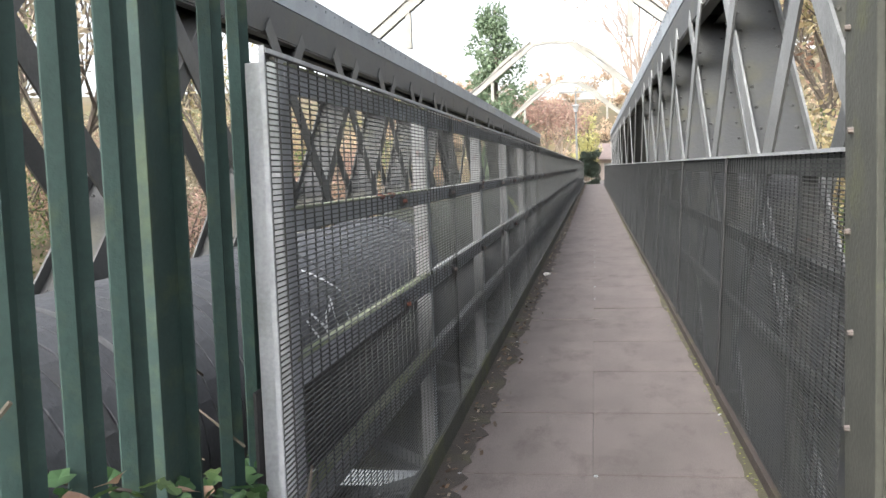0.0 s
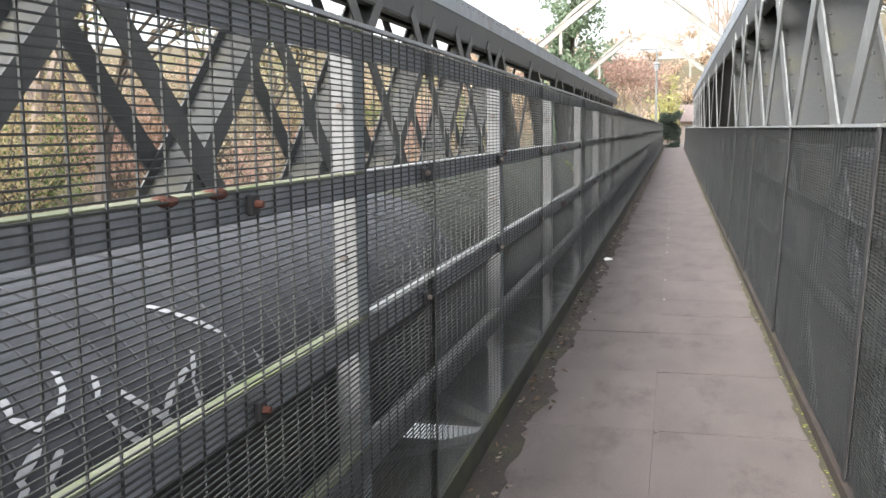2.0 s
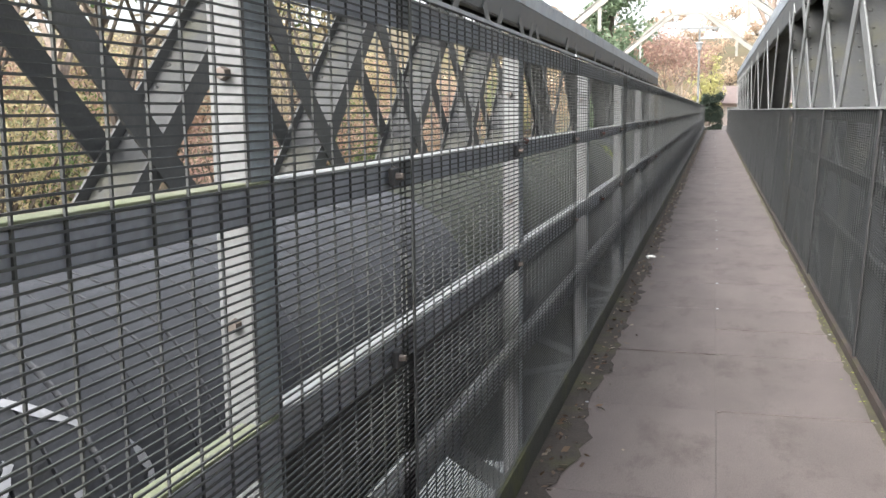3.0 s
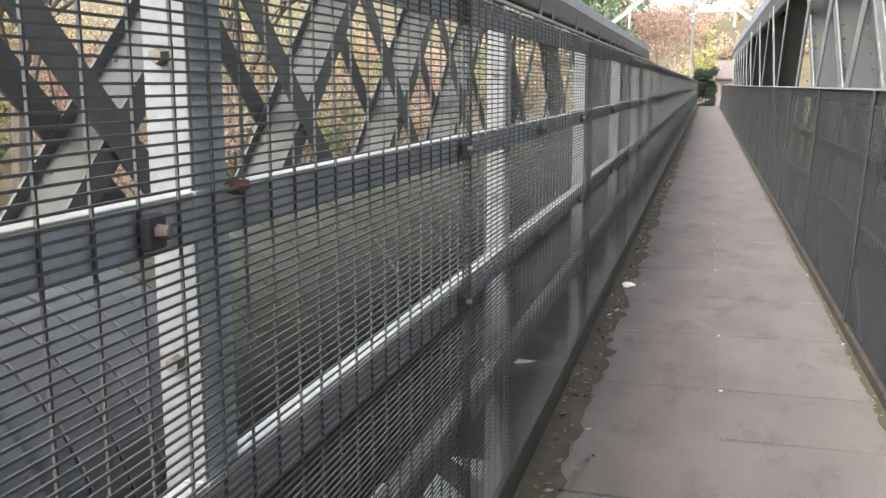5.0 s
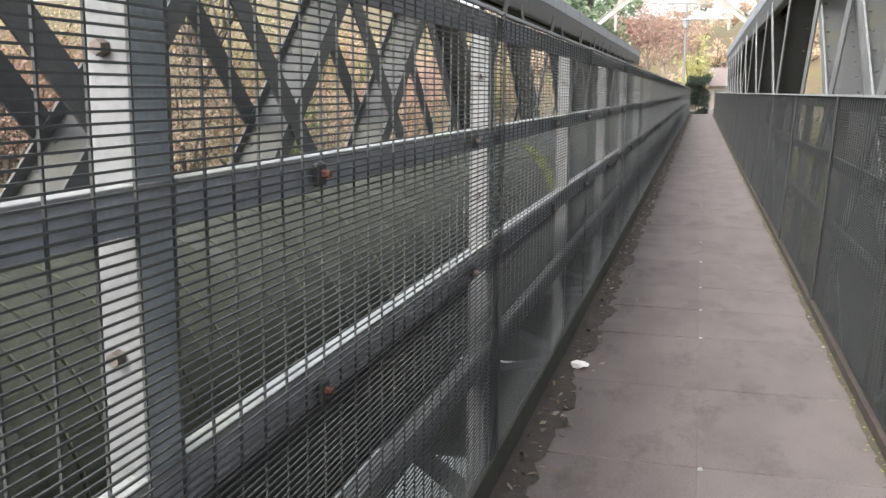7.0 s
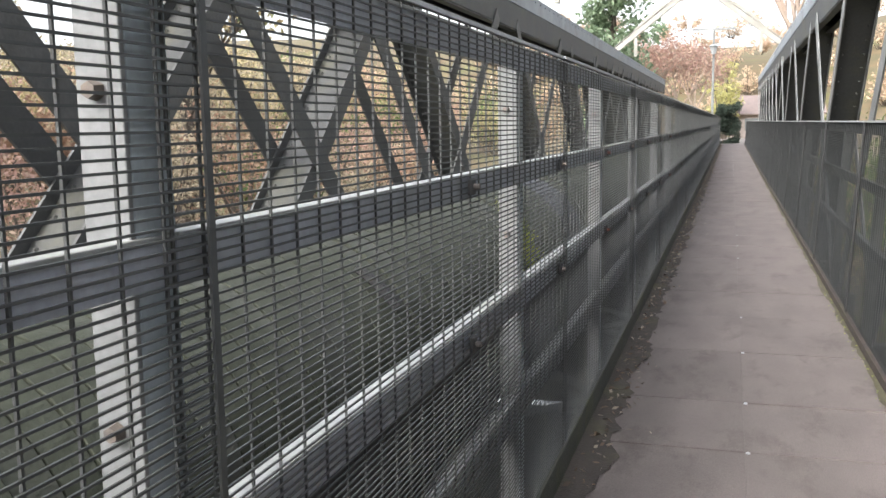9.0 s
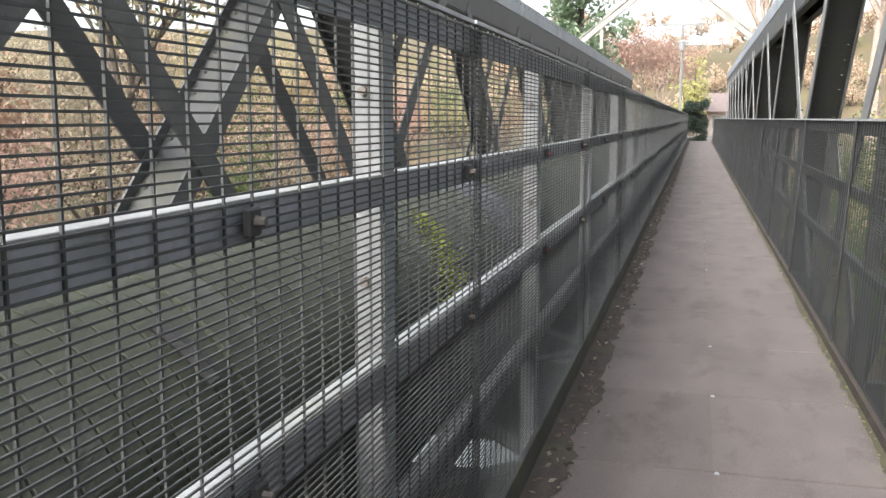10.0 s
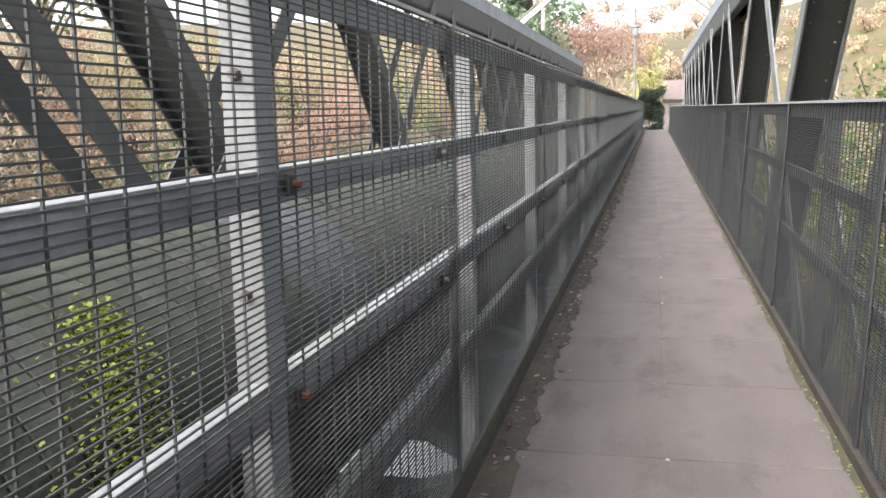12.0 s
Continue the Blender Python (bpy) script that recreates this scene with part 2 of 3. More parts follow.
def thing(name, at, label, category, group="", kind=""):
    ob = new(name)
    ob.empty_display_size = 0.1
    ob.matrix_world = at if isinstance(at, Matrix) else Matrix.Translation(at)
    return tagged(ob, label, category, group, kind)


def single(name, bm, material, label, category, group="", kind="", smooth=False, at=None):
    ob = new(name, mesh_of(bm, name, material, smooth))
    if at:
        ob.location = at
    return tagged(ob, label, category, group, kind)


B = bmesh.new
from_data = bpy.data.meshes.new


def soup(name, verts, faces, material):
    me = from_data(name)
    me.from_pydata(verts, [], faces)
    me.materials.append(material)
    return me


# ---- plan ----
X_MESH = -0.775                     # wire face beside the pipe
X_RMESH = 0.60                      # wire face on the other side, at half height
X_RFOOT, LEAN = 0.555, 3.0          # its foot, and degrees by which it leans out
DECK_L, DECK_R = -0.715, 0.53
Y_START, Y_END = 2.0, 65.0
BAY, BAY0 = 1.83, 8.68              # posts behind the wire
L_TOP, R_TOP = 1.53, 1.29
PANEL, PANEL0 = 2.462, 3.205
RPANEL, RPANEL0 = 2.47, 3.88
X_LT, X_RT = -2.585, 0.80           # middle planes of the two trusses
TW = 0.27                           # width of a truss
CH0, CH1 = 2.31, 2.78               # chord, under and upper side
T0, T1 = 1.2, 43.8                  # truss ends
rnd = random.Random(4)


# ---- large structure ----
def terrain(x, y):
    river = min(1.0, max(0.0, 1 - max(0.0, abs(y - 23 - 0.15 * x) - 17) / 5.0))
    river = river * river * (3 - 2 * river)
    bank = min(1.0, max(0.0, (x - 1.2) / 2.5, (-x - 5.5) / 3.0))
    z = -0.12 - river * (3.6 - 2.7 * bank)
    left = max(0.0, -x - 9)
    right = max(0.0, x - 4)
    z += min(left * 0.09, 5.0) + min(right * 0.22, 7)
    z += min(max(0.0, y - 90) * 0.34, 14)
    z += min(max(0.0, -y - 10) * 0.08, 5)
    calm = min(1.0, max(0.0, abs(x) - 3) / 4)
    return z + calm * 0.35 * noise.noise(Vector((x * 0.13, y * 0.13, 0.3))) * (1 + left * 0.03)


def make_ground():
    xs = sorted({*np.linspace(-60, 60, 61).tolist(), *np.linspace(-8, 8, 17).tolist(), -800, -300, -120, 120, 300, 800})
    ys = sorted({*np.linspace(-30, 110, 71).tolist(), -800, -250, -80, 180, 300, 800})
    verts = [(x, y, terrain(x, y)) for y in ys for x in xs]
    n = len(xs)
    faces = [(j * n + i, j * n + i + 1, (j + 1) * n + i + 1, (j + 1) * n + i) for j in range(len(ys) - 1) for i in range(n - 1)]
    g = new("ground", soup("ground", verts, faces, M_GROUND))
    for p in g.data.polygons:
        p.use_smooth = True
    tagged(g, "leaf-strewn brown ground and river banks", "ground", kind="structure")
    b = B()
    bmesh.ops.create_grid(b, x_segments=1, y_segments=1, size=1, matrix=Matrix.Translation((0, 19, -2.9)) @ Matrix.Diagonal((60, 20, 1, 1)))
    single("water", b, WATER, "dull river water under the bridge", "river", kind="structure")


make_ground()

# path at both ends of the bridge
b = B()
box(b, DECK_L - 0.3, DECK_R + 0.3, Y_END, Y_END + 30, -0.3, -0.005)
box(b, DECK_L - 0.6, DECK_R + 0.5, -14, Y_START, -0.3, -0.005)
single("pavement", b, M_PATH, "worn tarmac path at the bridge ends", "path", kind="structure")

# deck: a bearing sheet under boards in two rows
b = B()
box(b, DECK_L - 0.02, DECK_R + 0.02, Y_START, Y_END, -0.10, -0.024)
floor = single("floor", b, M_BLACK, "footbridge deck of reddish grey boards", "deck", kind="structure")


# ---- fences ----
def wire_mesh(width, z0, z1, material, r=0.0015, back=-1):
    """Close-woven security mesh: upright wires 76 mm apart, level wires 12.7 mm apart."""
    verts, faces = [], []

    def bar(x0, x1, y0, y1, z0_, z1_):
        k = len(verts)
        verts.extend([(x0, y0, z0_), (x1, y0, z0_), (x1, y1, z0_), (x0, y1, z0_), (x0, y0, z1_), (x1, y0, z1_), (x1, y1, z1_), (x0, y1, z1_)])
        faces.extend([tuple(k + i for i in f) for f in ((0, 1, 5, 4), (1, 2, 6, 5), (2, 3, 7, 6), (3, 0, 4, 7), (0, 3, 2, 1), (4, 5, 6, 7))])

    rv = r * 1.17
    n = int((z1 - z0) / 0.0127)
    for i in range(n + 1):
        z = z0 + i * 0.0127
        bar(-r, r, 0, width, z - r, z + r)
    m = int(width / 0.0762)
    for i in range(m + 1):
        y = 0.02 + i * 0.0762
        bar(back * r - (2 * rv if back < 0 else 0), back * r + (2 * rv if back > 0 else 0), y - rv, y + rv, z0 - 0.01, z1)
    return soup("wire_mesh", verts, faces, material)


def fence_panel(me, x, y, label, group):
    t = thing("mesh_fence", (x, y, 0) if y is not None else x, label, "mesh fence", group)
    tagged(part("wire_mesh", me, None, t), kind="stuff")
    return t


ml = wire_mesh(PANEL + 0.085, 0.09, L_TOP, M_WIRE)
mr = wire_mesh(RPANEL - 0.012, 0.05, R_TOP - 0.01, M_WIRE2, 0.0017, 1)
LEFT_PANELS = int((Y_END - PANEL0) / PANEL)
TALL = "tall dark close-woven security mesh panel beside the pipe"


def tall_panel(me, y, lead):
    """A tall panel; lead is how far its wire runs out before the joint line."""
    t = fence_panel(me, X_MESH, y, TALL, "mesh panels beside the pipe")
    part("top_trim", box(B(), -0.004, 0.006, 0, PANEL + lead, L_TOP - 0.004, L_TOP + 0.006), M_GALV, t)
    part("cover_strip", box(B(), 0.002, 0.006, PANEL + lead + 0.072, PANEL + lead + 0.085, 0.09, L_TOP), M_WIRE, t)
    return t


first_panel = tall_panel(wire_mesh(PANEL + 0.185, 0.09, L_TOP, M_WIRE), PANEL0 - 0.1, 0.1)
part("edge_strip", box(B(), -0.008, 0.004, -0.006, 0.0, 0.05, L_TOP + 0.01), M_GALV, first_panel, "bright galvanised edge strip")
panel_left = tall_panel(ml, PANEL0 + PANEL, 0)
for k in range(2, LEFT_PANELS):
    copy_thing(panel_left, pose(X_MESH + (0.006 if k % 2 == 0 else 0), PANEL0 + k * PANEL, 0))
panel_right = fence_panel(mr, pose(X_RFOOT, RPANEL0, 0, 0, LEAN, 0), None, "chest-high dark close-woven mesh panel with pale top trim", "mesh panels beside the truss")
b = B()
box(b, -0.012, 0.012, 0, RPANEL - 0.01, R_TOP - 0.012, R_TOP)
part("top_trim", b, M_LEDGE, panel_right)
b = B()
box(b, -0.014, -0.006, RPANEL - 0.045, RPANEL - 0.003, 0.03, R_TOP - 0.012)
part("cover_strip", b, M_BLACK, panel_right)
for k in range(1, int((Y_END - RPANEL0) / RPANEL)):
    copy_thing(panel_right, pose(X_RFOOT, RPANEL0 + k * RPANEL, 0, 0, LEAN, 0))


def bolt(parent, x, y, z, axis="x", r=0.011, material=None):
    b = B()
    d = {"x": (0.014, 0, 0), "-x": (-0.014, 0, 0), "-y": (0, -0.014, 0), "z": (0, 0, 0.006)}[axis]
    rod(b, (x, y, z), (x + d[0], y + d[1], z + d[2]), r, r * 0.8, 6)
    return part("bolt", b, material or M_BOLT, parent)


def fence_post(side, y, top):
    """A rolled angle: a pale leg square to the walk and a grey leg along it; on the right both have shade in their
    colour.
    """
    t = thing("fence_post", ((X_MESH - 0.012) if side < 0 else (X_RMESH + 0.014), y, 0), "pale galvanised steel angle post behind the mesh", "fence post", "fence posts")
    b = B()
    box(b, 0, -side * -0.055, 0, 0.008, -0.05, top, 0.001)
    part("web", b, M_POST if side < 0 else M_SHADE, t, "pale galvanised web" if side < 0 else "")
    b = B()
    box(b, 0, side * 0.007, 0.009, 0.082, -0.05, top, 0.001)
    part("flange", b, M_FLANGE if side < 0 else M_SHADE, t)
    for z in (0.98, 1.34):
        if z < top:
            bolt(t, side * 0.03, -0.001, z, "-y")
    return t


POSTS = [3.28, 5.05, 6.95, 8.70, 10.55, 12.37, 14.17]
while POSTS[-1] < Y_END - 2:
    POSTS.append(POSTS[-1] + 1.78)
post_left = fence_post(-1, POSTS[1], L_TOP - 0.02)
for y in POSTS[2:]:
    copy_thing(post_left, pose(X_MESH - 0.012, y, 0))
post_right = fence_post(1, 4.6, R_TOP - 0.02)
post_right.matrix_world = pose(X_RFOOT + 0.016, 4.6, 0, 0, LEAN, 0)
for k in range(1, 32):
    copy_thing(post_right, pose(X_RFOOT + 0.016, 4.6 + BAY * k, 0, 0, LEAN, 0))


def guard_rail(side, z0, z1, y0, y1, label):
    """Angle rail fixed in front of the posts, its level leg turned away from the walk."""
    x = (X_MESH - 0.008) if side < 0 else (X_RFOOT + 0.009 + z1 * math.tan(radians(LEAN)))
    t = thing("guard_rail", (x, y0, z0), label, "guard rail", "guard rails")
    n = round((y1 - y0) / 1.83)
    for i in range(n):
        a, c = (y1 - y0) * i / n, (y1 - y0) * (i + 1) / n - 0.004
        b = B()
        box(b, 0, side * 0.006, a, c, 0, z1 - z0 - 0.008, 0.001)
        # right-hand rails take the steel with shade in its colour
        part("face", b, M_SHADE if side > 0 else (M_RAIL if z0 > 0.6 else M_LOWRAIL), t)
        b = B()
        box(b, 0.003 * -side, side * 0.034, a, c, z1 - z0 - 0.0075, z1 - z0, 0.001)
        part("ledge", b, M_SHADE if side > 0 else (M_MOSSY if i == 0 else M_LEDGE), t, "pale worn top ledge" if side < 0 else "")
    return t


CLIPS = [4.46, 5.62, 6.84, 8.15, 9.2, 10.3, 11.81, 12.99, 14.26, 15.4, 16.6, 17.85, 19.1, 20.3, 21.5, 22.8]
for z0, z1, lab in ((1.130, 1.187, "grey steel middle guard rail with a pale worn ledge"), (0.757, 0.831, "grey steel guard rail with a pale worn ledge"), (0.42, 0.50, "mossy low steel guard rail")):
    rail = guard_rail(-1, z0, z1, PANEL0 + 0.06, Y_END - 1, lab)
    for k, y in enumerate(CLIPS):
        if z0 > 0.6:
            clip = part("mesh_clip", box(B(), 0.008, 0.020, y - rail.location.y - 0.018, y - rail.location.y + 0.018, 0.008, 0.046, 0.003), M_BLACK, rail, "dark mesh clip")
            bolt(clip, 0.020, y - rail.location.y, 0.028, "x", 0.008, M_RUST if k % 4 == 0 else M_BOLT)
    if z0 > 1:
        for y in (4.20, 4.36, 7.05):
            b = B()
            bmesh.ops.create_icosphere(b, subdivisions=2, radius=0.022, matrix=Matrix.Translation((-0.006, y - rail.location.y, 0.052)) @ Matrix.Diagonal((0.8, 1.5, 0.5, 1)))
            for vert in b.verts:
                vert.co += Vector((0.3, 1, 0.6)) * 0.008 * noise.noise(vert.co * 70)
            part("rust_lump", b, M_RUST, rail, "flaking red-brown rust")
guard_rail(-1, 1.455, 1.522, PANEL0 + 0.06, Y_END - 1, "grey steel top guard rail behind the mesh")
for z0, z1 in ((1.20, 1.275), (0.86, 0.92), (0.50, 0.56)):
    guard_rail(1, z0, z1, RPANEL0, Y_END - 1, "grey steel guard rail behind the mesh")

# dark sheets added behind the posts, filling the band between the two lower rails
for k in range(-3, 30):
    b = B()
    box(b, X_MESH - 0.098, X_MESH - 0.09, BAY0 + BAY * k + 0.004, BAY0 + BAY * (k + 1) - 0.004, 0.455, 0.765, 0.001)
    single("dark_sheet", b, M_BLACK, "dark sheet behind the posts between the rails", "toe board", "toe boards")

# kerb angles at both deck edges
b = B()
box(b, X_MESH - 0.01, X_MESH + 0.012, PANEL0, Y_END, -0.1, 0.10, 0.002)
box(b, X_MESH + 0.012, DECK_L, PANEL0, Y_END, -0.1, -0.004)
single("kerb", b, M_OLIVE, "mossy steel kerb angle along the deck", "kerb", kind="structure")
b = B()
box(b, DECK_R + 0.004, X_RFOOT + 0.02, Y_START, Y_END, -0.1, 0.05, 0.002)
single("kerb", b, M_KERB, "dark rusty steel kerb along the deck", "kerb", kind="structure")

# pale end post where the tall mesh begins
t = thing("end_post", (X_MESH - 0.003, PANEL0 + 0.03, 0), "pale galvanised end post of the mesh fence", "fence post")
b = B()
box(b, -0.085, -0.012, -0.012, -0.004, 0.0, L_TOP - 0.01, 0.001)
part("web", b, M_GALV, t, "pale galvanised web")
b = B()
box(b, -0.014, -0.007, -0.004, 0.07, 0.0, L_TOP, 0.001)
part("flange", b, M_RAIL, t)

# dark steel end post of the truss side
t = thing("end_post", (X_RMESH - 0.01, RPANEL0, 0), "dark riveted steel end post with bolts", "post")
b = B()
box(b, 0, 0.02, -0.30, -0.012, 0, 2.6, 0.003)
part("plate", b, M_OLIVE, t)
b = B()
box(b, 0.02, 0.24, -0.30, -0.28, 0, 2.6, 0.003)
part("side_plate", b, M_OLIVE, t)
for k in range(6):
    bolt(t, 0.0, -0.06 if k % 2 else -0.09, 0.25 + 0.27 * k, "-x", 0.010, M_BOLT)


# ---- trusses ----
def chord(x, side, name_label):
    t = thing("top_chord", (x, T0, 0), name_label, "truss chord", "top chords")
    L = T1 - T0
    for i in range(8):
        a, c = L * i / 8, L * (i + 1) / 8 - 0.003
        b = B()
        box(b, -TW / 2, TW / 2, a, c, CH1 - 0.016, CH1, 0.002)
        part("cover_plate", b, M_CHORD, t)
        for s in (-1, 1):
            b = B()
            box(b, s * TW / 2 - (0.012 if s > 0 else 0), s * TW / 2 + (0.012 if s < 0 else 0), a, c, CH1 - 0.19, CH1 - 0.017, 0.002)
            part("side_plate", b, M_CHORD, t)
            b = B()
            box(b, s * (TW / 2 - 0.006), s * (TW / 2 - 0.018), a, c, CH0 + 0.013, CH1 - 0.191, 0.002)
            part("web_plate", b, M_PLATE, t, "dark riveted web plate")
            b = B()
            box(b, s * (TW / 2 - 0.013), s * (TW / 2 - 0.09), a, c, CH0, CH0 + 0.012, 0.002)
            part("bottom_flange", b, M_TRUSS, t)
    for i in range(int(L / 0.3)):
        b = B()
        bmesh.ops.create_icosphere(b, subdivisions=1, radius=0.014, matrix=Matrix.Translation((-side * TW / 2, 0.15 + i * 0.3, CH1 - 0.05)))
        part("rivet", b, M_CHORD, t)
    return t


chord(X_LT, -1, "blue-grey riveted steel top chord of the truss")
chord(X_RT, 1, "blue-grey riveted steel top chord of the truss")
TZ0 = -0.75


def plate_diagonal(x, yc, lean):
    """Broad diagonal: a plate across the truss with an angle along each edge; it passes height ZC at yc."""
    a, c = Vector((0, -lean * (ZC - TZ0) / SLOPE, TZ0 - ZC)), Vector((0, lean * (CH0 + 0.08 - ZC) / SLOPE, CH0 + 0.08 - ZC))
    t = thing("plate_diagonal", (x, yc, ZC), "broad dark riveted plate diagonal with angles along its edges", "truss member", "plate diagonals")
    part("plate", beam(B(), a, c, TW - 0.03, 0.012), M_PLATE, t)
    for s in (-1, 1):
        e = Vector((s * (TW / 2 - 0.008), 0, 0))
        # sheen is painted in: pale angles on the right truss, dark on the left
        part("edge_angle", beam(B(), a + e, c + e, 0.012, 0.13), M_FLAT if x > 0 else M_TRUSS, t, "pale edge angle with sun sheen in its colour" if x > 0 else "")
    d = (c - a).normalized()
    for i in range(int((c - a).length / 0.16)):
        for s in (-1, 1):
            p = a + d * (0.1 + 0.16 * i) + Vector((s * (TW / 2 - 0.05), -0.008, 0))
            b = B()
            bmesh.ops.create_icosphere(b, subdivisions=1, radius=0.013, matrix=Matrix.Translation(p))
            part("rivet", b, M_PLATE, t)
    return t


def flat_diagonal(x, yc, lean):
    a, c = Vector((0, -lean * (ZC - TZ0) / SLOPE, TZ0 - ZC)), Vector((0, lean * (CH0 + 0.08 - ZC) / SLOPE, CH0 + 0.08 - ZC))
    t = thing("flat_diagonal", (x, yc, ZC), "pair of grey flat-bar diagonals with flaking paint", "truss member", "flat diagonals")
    for s in (-1, 1):
        e = Vector((s * (TW / 2 + 0.006), 0, 0))
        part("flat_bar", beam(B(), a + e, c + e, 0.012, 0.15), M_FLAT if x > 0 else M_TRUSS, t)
    return t


SLOPE, ZC = 0.95, 1.1
XP = 1.81                              # lattice crossings: one a panel near the ends, one in two panels at mid-span
for x, middle in ((X_LT, 17.6), (X_RT, 17.6 + XP)):
    crossings = [7.4 + XP * k for k in range(-3, 6)] + [middle + 2 * XP * k for k in range(3)] + [middle + 5.3 * XP + XP * k for k in range(9)]
    first = {}
    for yc in crossings:
        if yc > T1 - 1:
            continue
        plate_lean = 1 if yc < 17 else -1
        for make, lean in ((plate_diagonal, plate_lean), (flat_diagonal, -plate_lean)):
            if make is plate_diagonal and 15.8 < yc < 17:
                continue                     # only flats cross here
            key = (make, lean)
            if key not in first:
                first[key] = make(x, yc, lean)
            else:
                copy_thing(first[key], pose(x, yc, ZC))
for x in (X_LT, X_RT):
    t = thing("bottom_chord", (x, 0, TZ0), "dark riveted steel bottom chord of the truss", "truss chord", "bottom chords")
    for s in (-1, 1):
        part("side_plate", box(B(), s * TW / 2 - 0.012, s * TW / 2 + 0.012, T0, T1, -0.2, 0.12), M_PLATE, t)


# ---- overhead arches ----
def portal(y):
    t = thing("portal_arch", (0, y, 0), "pale cream-grey steel portal arch across the bridge", "portal arch", "portal arches")
    xl, xr, mid = X_LT + 0.03, X_RT - 0.03, (X_LT + X_RT) / 2
    for s, xa in ((1, xl), (-1, xr)):
        a, c = Vector((xa, 0, CH1)), Vector((mid - s * 0.38, 0, CH1 + 1.0))
        part("raker", beam(B(), a, c, 0.10, 0.10, (0, 1, 0)), M_ARCH, t)
        part("raker_flange", beam(B(), a + Vector((-s * 0.04, 0, 0.06)), c + Vector((-s * 0.04, 0, 0.06)), 0.13, 0.014, (0, 1, 0)), M_ARCH, t)
        part("strut", box(B(), xa + s * 0.40, xa + s * 0.46, -0.04, 0.04, CH1 - 0.12, CH1 + 0.28), M_ARCH, t)
    b = B()
    pts = []
    n = 16
    for i in range(n + 1):
        u = 2 * i / n - 1
        pts.append(Vector((mid + 1.42 * u, 0, CH1 + 0.18 + 0.84 * (1 - abs(u) ** 2.3))))
    for p, q in zip(pts, pts[1:]):
        beam(b, p, q + (q - p) * 0.03, 0.09, 0.06, (0, 1, 0))
    part("arch_rib", b, M_ARCH, t)
    return t


M_ARCH = mat("cream_steel", (0.24, 0.235, 0.21), (0.19, 0.185, 0.165), 5, 0.6, 0, 0.2, 60, (0.22, 0.21, 0.17), 2.2, 0.5)
for y in (11.7, 20.5, 29.7):
    portal(y)

# ---- pipe ----
PX, PZ, PR = -1.62, 0.48, 0.47
pipe = thing("water_pipe", (PX, 0, PZ), "large grey lagged water pipe carried beside the walkway", "pipe")
b = B()
rod(b, (0, 2.0, 0), (0, T1 + 1, 0), PR - 0.018, None, 48)
part("core", b, M_PIPE2, pipe, "mossy olive-grey bare pipe", True)
b = B()
rod(b, (0, 0, 0), (0, 0.0895, 0), PR, None, 40)
es = [e for e in b.edges if all(len(f.verts) > 4 for f in e.link_faces[:1]) or any(len(f.verts) > 4 for f in e.link_faces)]
bmesh.ops.bevel(b, geom=es, offset=0.0015, segments=1, affect="EDGES")
band = mesh_of(b, "band", M_PIPE)
band_mossy = band.copy()
band_mossy.materials[0] = M_PIPE2
for k in range(235):
    y = 2.3 + k * 0.097
    o = part("band", band if y < 7.7 or 15.4 < y < 16 else band_mossy, None, pipe)
    o.location = (rnd.uniform(-0.002, 0.002), y, rnd.uniform(-0.002, 0.002))
    o.rotation_euler.y = rnd.uniform(0, 6)
    if k % 19 == 11:
        o.scale = (1.02, 1, 1.02)


def stroke(points, width=0.024):
    """A spray line over the pipe: (along, angle in degrees from the top towards the walk)."""
    verts, faces = [], []
    pts = [Vector((5.33 - (5.08 - y) * 1.5, (a + 11) * math.pi / 180 * PR)) for y, a in points]
    fine = []
    for p, q in zip(pts, pts[1:]):
        fine += [p.lerp(q, i / 5) for i in range(5)]
    fine.append(pts[-1])
    for i, p in enumerate(fine):
        d = (fine[min(i + 1, len(fine) - 1)] - fine[max(i - 1, 0)]).normalized()
        side = Vector((-d.y, d.x)) * width * (0.4 + 0.25 * noise.noise(Vector((i * 0.7, p.x * 9, p.y))))
        for s in (-1, 1):
            w = p + side * s
            ang = w.y / PR
            r = PR + 0.003
            verts.append((r * math.sin(ang), w.x, r * math.cos(ang)))
    for i in range(len(fine) - 1):
        faces.append((2 * i, 2 * i + 1, 2 * i + 3, 2 * i + 2))
    return soup("graffiti_stroke", verts, faces, M_WHITE)


SCRAWL = (
    ((4.86, 26), (4.92, 34), (4.99, 44), (5.06, 54), (5.08, 62), (5.06, 70)),
    ((4.46, 37), (4.45, 43), (4.48, 47), (4.53, 46), (4.56, 41), (4.57, 36)),
    ((4.47, 51), (4.41, 56), (4.42, 58), (4.38, 63)),
    ((4.61, 51), (4.63, 58), (4.66, 63), (4.60, 64), (4.53, 63)),
    ((4.50, 54), (4.46, 59), (4.46, 64)),
    ((4.66, 48), (4.70, 55), (4.74, 61), (4.76, 66)),
    ((4.84, 50), (4.77, 54), (4.74, 58), (4.72, 62)),
    ((4.88, 46), (4.84, 54), (4.83, 63), (4.81, 69)),
    ((4.95, 57), (4.95, 64)), ((4.63, 41), (4.61, 47)), ((4.25, 55), (4.33, 60), (4.36, 68)))
for pts in SCRAWL:
    part("graffiti_stroke", stroke(pts), None, pipe, "white spray-painted scrawl")

